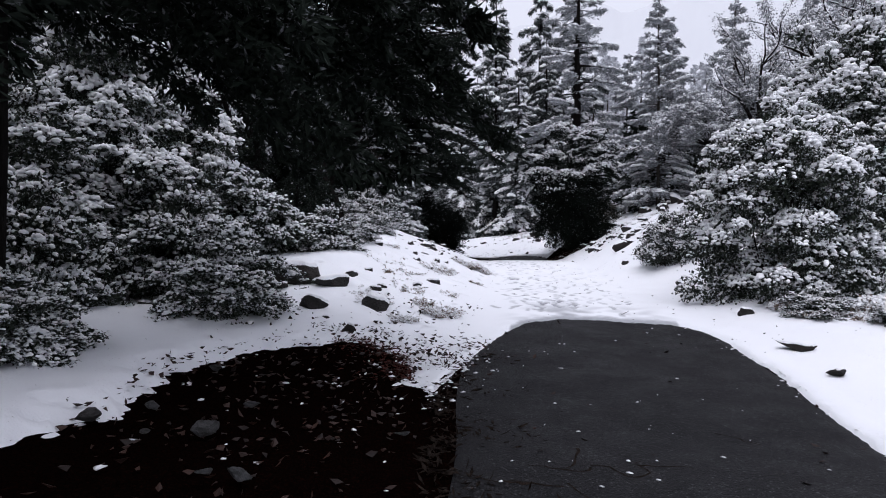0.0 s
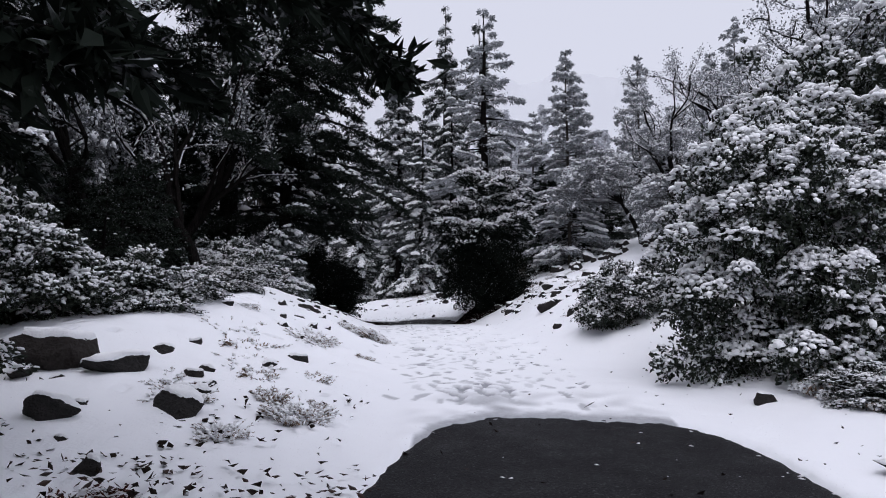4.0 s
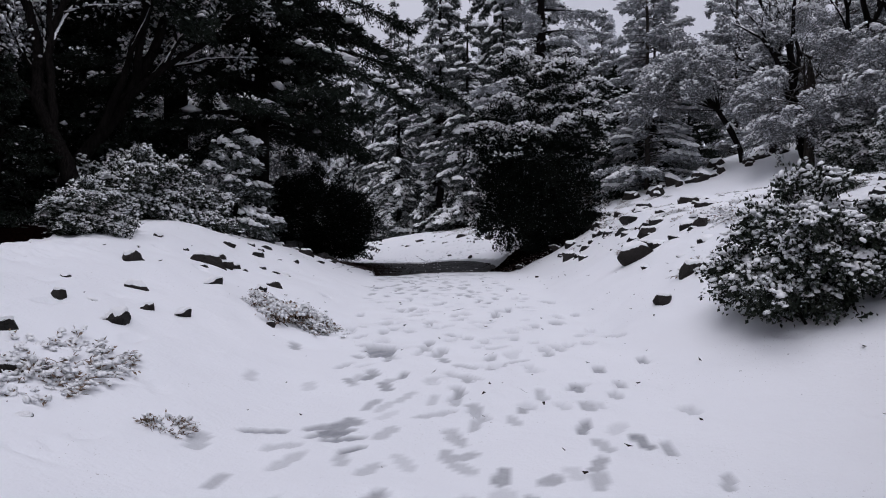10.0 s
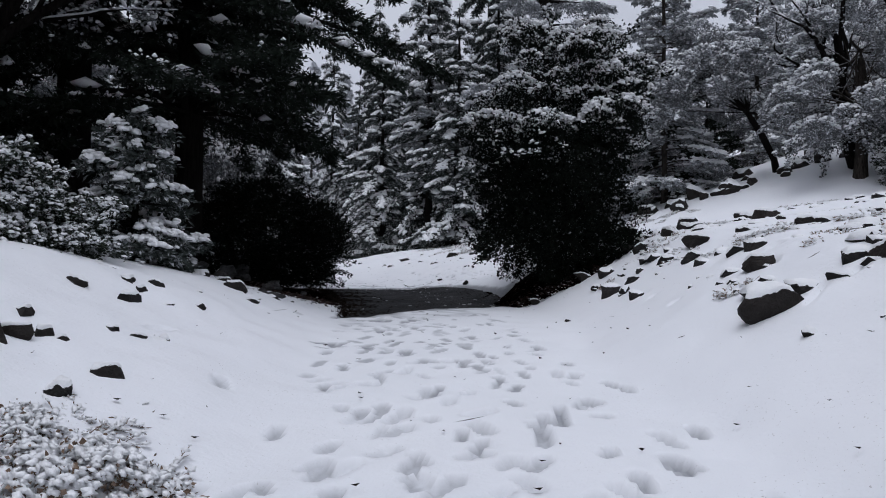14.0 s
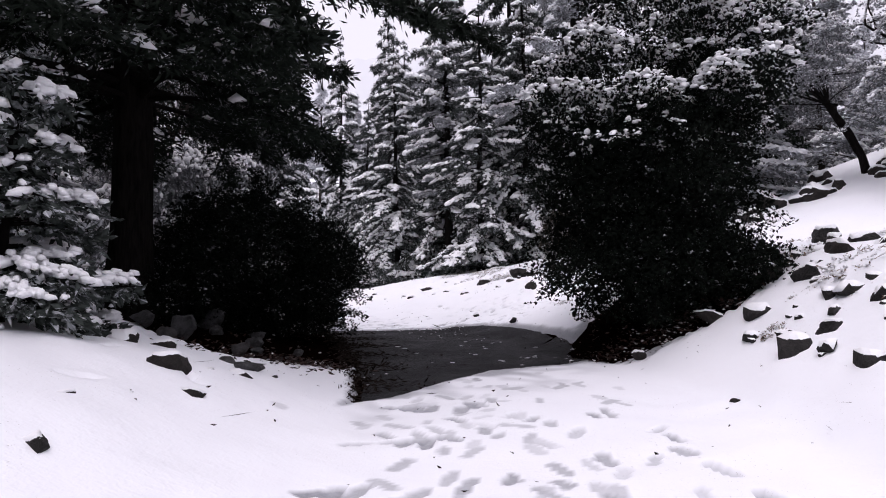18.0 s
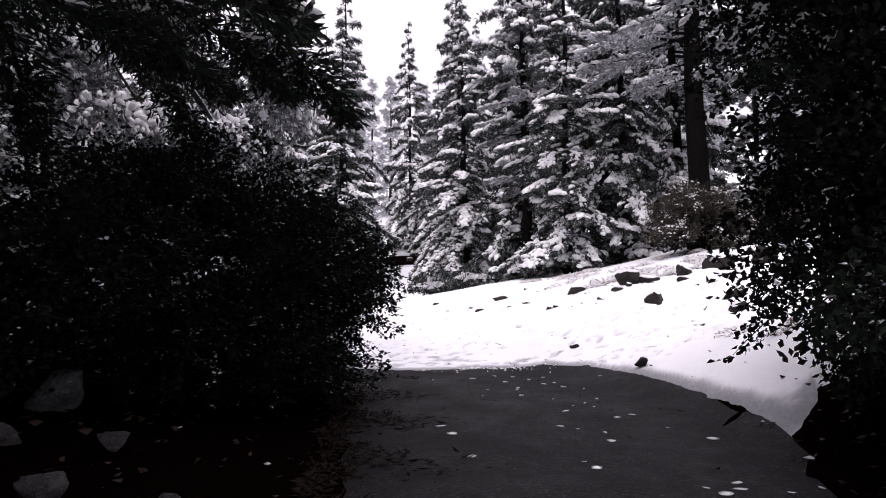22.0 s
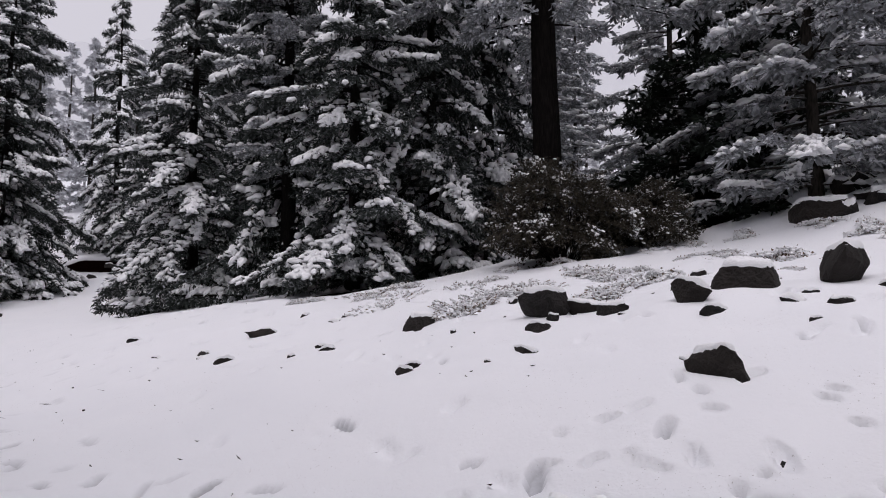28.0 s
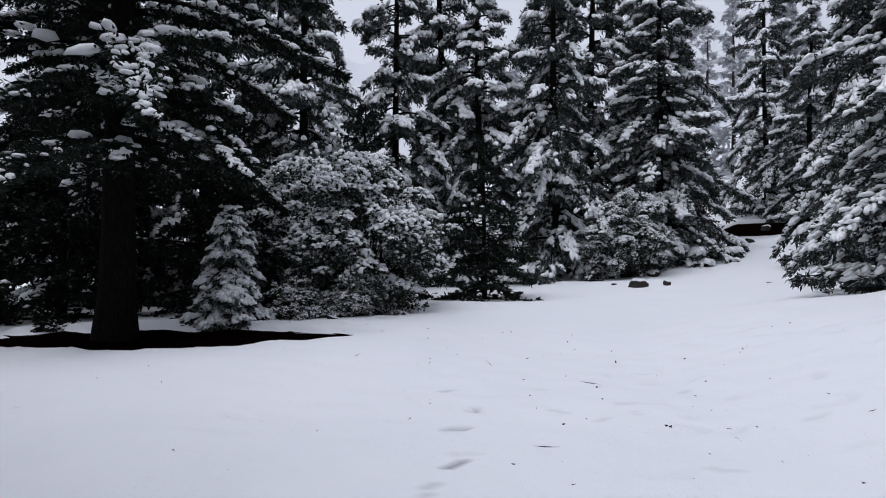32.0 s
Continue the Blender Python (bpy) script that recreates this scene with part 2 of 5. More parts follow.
def tubes(paths, sides=6):
    """Tapered tubes: paths is a list of (points, radii)."""
    vs, fs, base = [], [], 0
    ring = np.arange(sides) * 2 * np.pi / sides
    for p, r in paths:
        p, r = np.asarray(p, float), np.asarray(r, float)
        d = np.gradient(p, axis=0)
        d /= np.linalg.norm(d, axis=1)[:, None] + 1e-9
        ref = np.where(np.abs(d[:, 2:3]) > 0.8, [[1.0, 0, 0]], [[0, 0, 1.0]])
        a = np.cross(d, ref)
        a /= np.linalg.norm(a, axis=1)[:, None] + 1e-9
        b = np.cross(d, a)
        v = p[:, None] + r[:, None, None] * (np.cos(ring)[None, :, None] * a[:, None] + np.sin(ring)[None, :, None] * b[:, None])
        vs.append(v.reshape(-1, 3))
        n = len(p)
        i, j = np.meshgrid(np.arange(n - 1), np.arange(sides), indexing="ij")
        k = (j + 1) % sides
        fs.append(np.stack([i * sides + j, i * sides + k, (i + 1) * sides + k, (i + 1) * sides + j], -1).reshape(-1, 4) + base)
        base += n * sides
    return np.concatenate(vs), np.concatenate(fs)


def frames_of(d, rng):
    """Two unit vectors square to each row of d, turned at random."""
    d = d / (np.linalg.norm(d, axis=1)[:, None] + 1e-9)
    q = rng.normal(size=d.shape)
    a = np.cross(d, q)
    a /= np.linalg.norm(a, axis=1)[:, None] + 1e-9
    return d, a, np.cross(d, a)


def blades(pos, along, length, width, rng, flat=0.0):
    """Pointed leaves or needle sprays, two bent triangles pairs each."""
    d, a, b = frames_of(along, rng)
    if flat:
        z = np.array([[0, 0, 1.0]])
        a2 = np.cross(d, z)
        a = a * (1 - flat) + flat * a2
        a /= np.linalg.norm(a, axis=1)[:, None] + 1e-9
        b = np.cross(d, a)
    L, W = length[:, None], width[:, None]
    v = np.stack([pos, pos + d * L * 0.5 + a * W + b * W * 0.3, pos + d * L - b * W * 0.3, pos + d * L * 0.5 - a * W + b * W * 0.3], 1)
    n = len(pos)
    f = (np.arange(n) * 4)[:, None, None] + np.array([[0, 1, 2], [0, 2, 3]])
    return v.reshape(-1, 3), f.reshape(-1, 3)


def lumps(pos, along, length, width, height, rng, plump=False):
    """Soft snow pads lying on twigs: six-sided, flat below; plump ones have a shoulder ring."""
    d = along.copy()
    d[:, 2] *= 0.7
    d /= np.linalg.norm(d, axis=1)[:, None] + 1e-9
    a = np.cross(d, [[0, 0, 1.0]])
    a /= np.linalg.norm(a, axis=1)[:, None] + 1e-9
    u = np.cross(a, d)
    ang = np.arange(6) * np.pi / 3
    n = len(pos)
    jit = rng.uniform(0.75, 1.25, (n, 6, 1))
    arm = jit * (np.cos(ang)[None, :, None] * d[:, None] * length[:, None, None] + np.sin(ang)[None, :, None] * a[:, None] * width[:, None, None])
    ring = pos[:, None] + arm
    ring[:, :, 2] += rng.normal(0, 0.15, (n, 6)) * height[:, None]
    top = pos + u * height[:, None] + (rng.uniform(-0.3, 0.3, (n, 1)) * length[:, None]) * d
    low = pos - u * height[:, None] * 0.45
    k = np.arange(6)
    k1 = (k + 1) % 6
    if plump:
        mid = pos[:, None] + arm * 0.72 + (u * height[:, None])[:, None] * rng.uniform(0.6, 1.0, (n, 6, 1))
        v = np.concatenate([ring, mid, top[:, None] + u[:, None] * height[:, None, None] * 0.1, low[:, None]], 1)
        tpl = np.concatenate([np.stack([k, k1, k1 + 6], 1), np.stack([k, k1 + 6, k + 6], 1), np.stack([k + 6, k1 + 6, np.full(6, 12)], 1), np.stack([k1, k, np.full(6, 13)], 1)])
    else:
        v = np.concatenate([ring, top[:, None], low[:, None]], 1)
        tpl = np.concatenate([np.stack([k, k1, np.full(6, 6)], 1), np.stack([k1, k, np.full(6, 7)], 1)])
    f = (np.arange(n) * v.shape[1])[:, None, None] + tpl
    return v.reshape(-1, 3), f.reshape(-1, 3)


# ---- the lie of the land ----
PATH_Y = np.array([-60, -3, 0, 2, 4.4, 6.5, 8.4, 10.8, 13.8, 16.2, 18.5, 20.9, 23.9, 28, 31, 36, 44, 52, 60, 80, 120, 400.0])
PATH_Z = np.array([-2.0, 0.18, 0.2, 0.28, 0.46, 0.64, 0.8, 0.94, 1.13, 1.29, 1.42, 1.51, 1.58, 1.64, 1.66, 1.76, 1.95, 2.2, 2.9, 6.5, 18, 60.0])
LINE_Y = np.array([-60, -6, 4, 10, 14, 18, 20, 22, 24, 26, 28, 30, 34, 40, 60, 400.0])
LINE_X = np.array([0.68, 0.68, 0.68, 0.45, 0.0, -0.65, -1.05, -1.55, -2.2, -3.0, -4.0, -5.2, -7.6, -11.5, -18, -18.0])


def soft(a, b, v):
    u = np.clip((v - a) / (b - a), 0, 1)
    return u * u * (3 - 2 * u)


def line_x(y):
    return np.interp(y, LINE_Y, LINE_X)


def wavy(x, y, s, seed=0.0):
    return (np.sin(x * s + 1.7 * np.sin(y * s * 0.6 + seed)) + np.sin(y * s * 1.13 + 1.3 * np.sin(x * s * 0.7 + seed * 2.1) + seed)) * 0.5


def ramp(v, w):
    """A rise from 0 to 1 over w metres, soft at the foot and the crest."""
    u = np.clip(v / w, 0, 1)
    return u * u * (3 - 2 * u) * 0.5 + u * 0.5 * soft(0, 0.25, u)


def ground_z(x, y):
    """Height of the bare ground."""
    x, y = np.asarray(x, float), np.asarray(y, float)
    c = np.interp(y, PATH_Y, PATH_Z)
    d = x - line_x(y)
    late = soft(24.0, 28.0, y)
    bank = soft(8.5, 14.0, y)
    foot = 1.15 + 0.55 * soft(16.5, 19.0, y)
    right = bank * (1 - late) * (1.05 * ramp(d - foot + 0.25, 2.3) + 0.19 * np.clip(d - foot - 1.5, 0, 4) + 0.14 * np.clip(d - foot - 5.5, 0, 14))
    hump = 0.3 * np.exp(-((d - 6.0) / 2.5) ** 2 - ((y - 31.0) / 2.5) ** 2)
    right += late * (1 - 0.45 * soft(38.0, 50.0, y)) * (0.2 * np.clip(d - 1.2, 0, 5) + 0.17 * np.clip(d - 6.2, 0, 18) + 0.2 * np.clip(x - 3.5, 0, 9) * soft(28.0, 35.0, y) + hump)
    right += (1 - bank) * (1 - late) * (0.09 * np.clip(d - 1.9, 0, 3) + 0.10 * np.clip(d - 6.0, 0, 14))
    rise = soft(5.5, 11.0, y) * (1 - soft(22.5, 27.5, y))
    left = rise * (0.35 - 0.12 * soft(16.0, 20.0, y)) * 1.05 * 2.6 * ramp(-d - 1.4, 3.2) + 0.05 * rise * np.clip(-d - 4.0, 0, 6) + 0.07 * (1 - rise) * (1 - late) * np.clip(-d - 1.5, 0, 4) + 0.015 * np.clip(-d - 12, 0, 60) * soft(10, 40, y)
    left -= late * 0.012 * np.clip(-d - 4, 0, 18)
    far = 0.05 * np.clip(np.hypot(x + 2, y - 25) - 45, 0, 400)
    bumps = 0.06 * wavy(x, y, 0.9, 1.0) + 0.025 * wavy(x, y, 2.7, 2.0)
    return c + right + left + far + bumps * soft(1.6, 3.2, np.abs(d))


def G(x, y):
    return float(ground_z(x, y))


# ---- ground, road and snow sheet ----
def axis(core, reach, grow=1.25):
    core = np.concatenate([np.arange(lo, hi - step / 4, step) for lo, hi, step in core] + [[core[-1][1]]])
    lo, hi, step = core[0], core[-1], core[-1] - core[-2]
    out, s = [], step
    p = hi
    while p < reach[1]:
        s = min(s * grow, 14)
        p += s
        out.append(p)
    pre, s, p = [], step, lo
    while p > reach[0]:
        s = min(s * grow, 14)
        p -= s
        pre.append(p)
    return np.concatenate([pre[::-1], core, out])


def grid_faces(nx, ny):
    i, j = np.meshgrid(np.arange(nx - 1), np.arange(ny - 1), indexing="ij")
    a = i * ny + j
    return np.stack([a, a + ny, a + ny + 1, a + 1], -1).reshape(-1, 4)


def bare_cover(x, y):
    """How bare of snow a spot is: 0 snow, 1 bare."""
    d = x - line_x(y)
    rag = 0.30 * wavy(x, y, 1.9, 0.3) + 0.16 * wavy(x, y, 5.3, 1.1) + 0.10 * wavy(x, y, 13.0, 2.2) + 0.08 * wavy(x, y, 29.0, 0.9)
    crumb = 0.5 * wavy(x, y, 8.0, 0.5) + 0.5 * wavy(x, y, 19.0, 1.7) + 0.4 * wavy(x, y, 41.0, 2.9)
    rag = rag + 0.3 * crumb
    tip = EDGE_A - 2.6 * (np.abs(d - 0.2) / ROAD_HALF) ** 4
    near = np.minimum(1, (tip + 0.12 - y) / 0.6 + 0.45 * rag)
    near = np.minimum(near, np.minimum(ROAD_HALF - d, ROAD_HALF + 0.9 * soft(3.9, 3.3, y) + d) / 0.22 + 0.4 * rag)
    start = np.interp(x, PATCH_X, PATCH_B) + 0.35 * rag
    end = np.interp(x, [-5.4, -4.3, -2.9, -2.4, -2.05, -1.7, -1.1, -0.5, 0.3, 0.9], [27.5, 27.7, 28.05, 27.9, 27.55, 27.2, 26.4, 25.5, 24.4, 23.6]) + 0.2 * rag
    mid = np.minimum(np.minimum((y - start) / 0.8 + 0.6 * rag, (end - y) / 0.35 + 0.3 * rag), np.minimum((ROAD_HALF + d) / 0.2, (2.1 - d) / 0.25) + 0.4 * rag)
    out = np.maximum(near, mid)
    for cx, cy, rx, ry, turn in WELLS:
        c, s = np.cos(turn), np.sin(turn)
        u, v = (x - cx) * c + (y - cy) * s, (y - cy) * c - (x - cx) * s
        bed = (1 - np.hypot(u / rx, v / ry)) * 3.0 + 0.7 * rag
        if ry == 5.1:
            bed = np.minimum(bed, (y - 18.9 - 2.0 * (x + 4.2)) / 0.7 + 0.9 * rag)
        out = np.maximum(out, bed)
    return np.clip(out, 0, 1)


ROAD_HALF = 1.75
EDGE_A = 6.95
PATCH_X, PATCH_B = (-2.6, -2.2, -1.9, -1.4, -0.5, 0.0, 0.6), (19.0, 19.5, 20.2, 21.1, 21.6, 22.3, 22.4)
# bare, litter-covered ground and shade painted at tree feet: centre, half lengths, turn
WELLS = [(-2.1, -3.0, 1.6, 7.4, 0.0), (-2.35, 2.5, 1.35, 2.1, 0.0), (-1.35, 0.9, 0.8, 2.7, 0.0), (-4.75, 23.8, 2.3, 5.1, 0.28), (1.1, 23.1, 2.0, 1.7, -0.1), (-7.5, 21.5, 3.0, 2.6, 0),
         (-18.7, 36.2, 5.6, 1.9, 0.5), (-7.0, 44.7, 2.4, 1.2, 0.1), (-2.0, 39.9, 3.8, 1.3, 0.1), (3.8, 8.6, 0.8, 0.5, 0.2),
         # the bed at (-6.6, 11.6) is added to darken ground behind the bank
         (2.8, 13.3, 0.7, 0.4, 0), (-25.0, 54.0, 5.0, 1.6, -0.5), (-18.6, 41.3, 2.4, 1.0, 0.4), (-6.6, 11.6, 2.8, 4.8, 0.0), (-21.4, 56.2, 3.2, 1.4, -0.2), (-24.0, 45.5, 2.5, 2.0, 0.3), (-17.5, 73.0, 5.0, 3.0, 0), (1.4, 37.4, 1.6, 0.7, 0), (6.0, 38.6, 3.0, 1.0, 0)]

gx = axis([(-30, 16, 0.5)], (-380, 380))
gy = axis([(-12, 56, 0.5)], (-380, 380))
XX, YY = np.meshgrid(gx, gy, indexing="ij")
bed_d = XX - line_x(YY)
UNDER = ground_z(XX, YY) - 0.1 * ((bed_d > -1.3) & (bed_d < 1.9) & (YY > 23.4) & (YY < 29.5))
tagged(new("ground", mesh_of("ground", np.stack([XX, YY, UNDER], -1), grid_faces(len(gx), len(gy)), LITTER_SHADED, True)), "ground of reddish-brown needle litter and earth, tree shade put into its colour", "ground", kind="structure")

ry = np.arange(-14, 46, 0.25)
rd = np.linspace(-ROAD_HALF, ROAD_HALF, 13)
RX = line_x(ry)[:, None] + rd[None]
RX += 0.4 * soft(3.6, 0.0, ry)[:, None] * np.clip(-rd / ROAD_HALF, 0, 1)[None]
RX += 0.5 * (soft(23.0, 26.0, ry) * soft(30.0, 28.5, ry))[:, None] * np.clip(rd / ROAD_HALF, 0, 1)[None]
RY = np.repeat(ry[:, None], len(rd), 1)
RZ = ground_z(RX, RY) + 0.03
RZ[:, 0] -= 0.06
RZ[:, -1] -= 0.06
road = tagged(new("road", mesh_of("road", np.stack([RX, RY, RZ], -1), grid_faces(len(ry), len(rd))[:, ::-1], ASPHALT, True)), "narrow grey wet asphalt road with cracks", "road", kind="structure")

sx = axis([(-10.0, -6.4, 0.07), (-6.4, -3.2, 0.04), (-3.2, 2.4, 0.031), (2.4, 5.0, 0.06)], (-380, 380), 1.1)
sy = axis([(-1.0, 6.4, 0.06), (6.4, 21.4, 0.032), (21.4, 27.4, 0.055), (27.4, 31.0, 0.035), (31.0, 40.0, 0.07)], (-380, 380), 1.1)
SX, SY = np.meshgrid(sx, sy, indexing="ij")
sd = SX - line_x(SY)
thick = 0.075 + 0.03 * wavy(SX, SY, 0.8, 0.7) + 0.012 * wavy(SX, SY, 3.1, 0.2)
thick += 0.05 * soft(1.8, 3.0, np.abs(sd))
thick *= 1 - 0.55 * soft(4.2, 2.0, np.abs(sd)) * np.maximum(soft(8.5, 6.6, SY), soft(18.8, 20.5, SY) * soft(29.0, 27.5, SY))
slush = np.zeros_like(SX)
rng = np.random.default_rng(5)


def press(cx, cy, turn, a, b, depth, tone):
    """Press one shoe print into the snow sheet."""
    r = max(a, b) * 1.6
    i0, i1 = np.searchsorted(sx, [cx - r, cx + r])
    j0, j1 = np.searchsorted(sy, [cy - r, cy + r])
    if i1 - i0 < 2 or j1 - j0 < 2:
        return
    X, Y = SX[i0:i1, j0:j1] - cx, SY[i0:i1, j0:j1] - cy
    c, s = np.cos(turn), np.sin(turn)
    u, v = X * c + Y * s, Y * c - X * s
    w = b * (1 - 0.22 * np.cos(u / a * 2.2))
    q = np.sqrt((u / a) ** 2 + (v / w) ** 2)
    dip = 1 - soft(0.86, 1.0, q)
    rim = soft(0.85, 1.1, q) * (1 - soft(1.15, 1.5, q))
    thick[i0:i1, j0:j1] = np.where(dip > 0, np.minimum(thick[i0:i1, j0:j1], (1 - dip) * thick[i0:i1, j0:j1] + dip * (0.075 - depth)), thick[i0:i1, j0:j1]) + 0.002 * rim
    slush[i0:i1, j0:j1] = np.maximum(slush[i0:i1, j0:j1], tone * dip)


# tracks of several walkers up and down the road
for lane, y0, y1 in ((-1.05, 6.9, 20.5), (-0.6, 7.0, 20.8), (-0.15, 7.1, 21.5), (0.35, 7.0, 21.8), (-0.4, 7.2, 20.0), (0.55, 8.0, 19.0), (-0.85, 9.0, 19.5), (0.75, 7.0, 16.0), (-1.25, 11.0, 19.6), (0.1, 10.0, 20.5),
                     (-0.7, 27.6, 33.0), (-0.2, 27.7, 34.0), (0.3, 27.7, 32.0), (0.8, 27.8, 31.0), (-1.2, 27.7, 36.0)):
    y, k = y0 + rng.uniform(0, 0.5), 0
    while y < y1:
        off = lane + 0.1 * (-1) ** k + rng.normal(0, 0.1) + 0.15 * np.sin(y * 0.6 + lane * 9)
        press(line_x(y) + off, y, np.pi / 2 + rng.normal(0.05, 0.3), rng.uniform(0.11, 0.15), rng.uniform(0.045, 0.065), rng.uniform(0.025, 0.045), rng.uniform(0.3, 0.9))
        y += rng.uniform(0.42, 0.75)
        k += 1
for k in range(230):
    y = rng.uniform(7.0, 20.5)
    press(line_x(y) + rng.normal(-0.55, 0.6), y, np.pi / 2 + rng.normal(0, 0.5), rng.uniform(0.08, 0.16), rng.uniform(0.045, 0.075), rng.uniform(0.01, 0.035), rng.uniform(0.2, 0.75))
for k in range(130):
    y = rng.uniform(28.0, 40.0)
    press(rng.normal(-7.0, 1.6), y, rng.uniform(0, 3), rng.uniform(0.1, 0.16), rng.uniform(0.04, 0.07), rng.uniform(0.004, 0.02), rng.uniform(0.03, 0.22))
for k in range(110):
    y = 27.75 + abs(rng.normal(0, 1.3))
    press(line_x(y) + rng.normal(0.0, 1.0), y, np.pi / 2 + rng.normal(0, 0.6), rng.uniform(0.1, 0.16), rng.uniform(0.045, 0.075), rng.uniform(0.02, 0.05), rng.uniform(0.3, 0.8))
for k in range(150):
    press(rng.uniform(-2.6, 1.2), 26.6 + abs(rng.normal(0, 1.5)), rng.uniform(0, 3), rng.uniform(0.03, 0.09), rng.uniform(0.025, 0.05), rng.uniform(0.02, 0.06), rng.uniform(0.1, 0.7))
# worn, thin places where many feet passed
for cx, cy, a in ((-0.05, 7.75, 0.42), (0.2, 8.2, 0.3), (-0.75, 10.2, 0.3), (-0.9, 12.3, 0.25), (-1.75, 18.2, 0.35), (-1.6, 19.2, 0.4), (-1.9, 17.2, 0.3)):
    for _ in range(9):
        press(cx + rng.normal(0, a * 0.5), cy + rng.normal(0, a * 0.4), rng.uniform(0, 3), rng.uniform(0.09, 0.16), rng.uniform(0.05, 0.09), rng.uniform(0.04, 0.055), rng.uniform(0.7, 1.0))
bare = bare_cover(SX, SY)
thick = thick * (1 - soft(0.0, 0.75, bare)) - 0.07 * soft(0.45, 0.9, bare)
near = (np.abs(sd) < 9)
thick += np.where(near, 0.010 * wavy(SX, SY, 9.0, 0.4) * soft(0.02, 0.06, thick), 0)
for k in range(420):
    px, py = rng.uniform(-6.5, 4.8), rng.uniform(4.0, 35.5)
    if abs(px - line_x(py)) > 1.9 and bare[np.searchsorted(sx, px), np.searchsorted(sy, py)] < 0.05:
        press(px, py, rng.uniform(0, 3), rng.uniform(0.06, 0.16), rng.uniform(0.04, 0.08), rng.uniform(0.0, 0.03), 0.0)
SZ = ground_z(SX, SY) + 0.03 + np.where(np.hypot(SX, SY - 20) > 60, 0.15, 0) + thick
snow_me = mesh_of("snow_cover", np.stack([SX, SY, SZ], -1), grid_faces(len(sx), len(sy)), SNOW_GROUND, True)
tread = soft(-1.9, 0.2, SY - np.interp(SX, PATCH_X, PATCH_B)) * soft(1.75, 1.2, -sd) * soft(1.6, 0.0, sd) * (SY < 23) + soft(1.3, 0.0, SY - EDGE_A) * soft(1.5, 0.4, np.abs(sd)) * (SY > 4)
slush = np.maximum(slush, np.clip(tread, 0, 1) * np.clip(0.35 + 0.6 * wavy(SX, SY, 4.5, 0.3) + 0.4 * wavy(SX, SY, 13.0, 1.3), 0, 0.85))
wet = np.maximum(slush, 0.85 * soft(0.02, 0.4, bare) * (np.abs(sd) < ROAD_HALF + 0.6) * ((np.abs(sd) < 1.2) | (SY > 10))).ravel()
uv = np.zeros((len(snow_me.loops), 2), np.float32)
uv[:, 0] = wet[grid_faces(len(sx), len(sy)).ravel()]
snow_me.uv_layers.new(name="slush").data.foreach_set("uv", uv.ravel())
tagged(new("snow_cover", snow_me), "white fresh snow with grey trodden footprints", "snow", kind="structure")


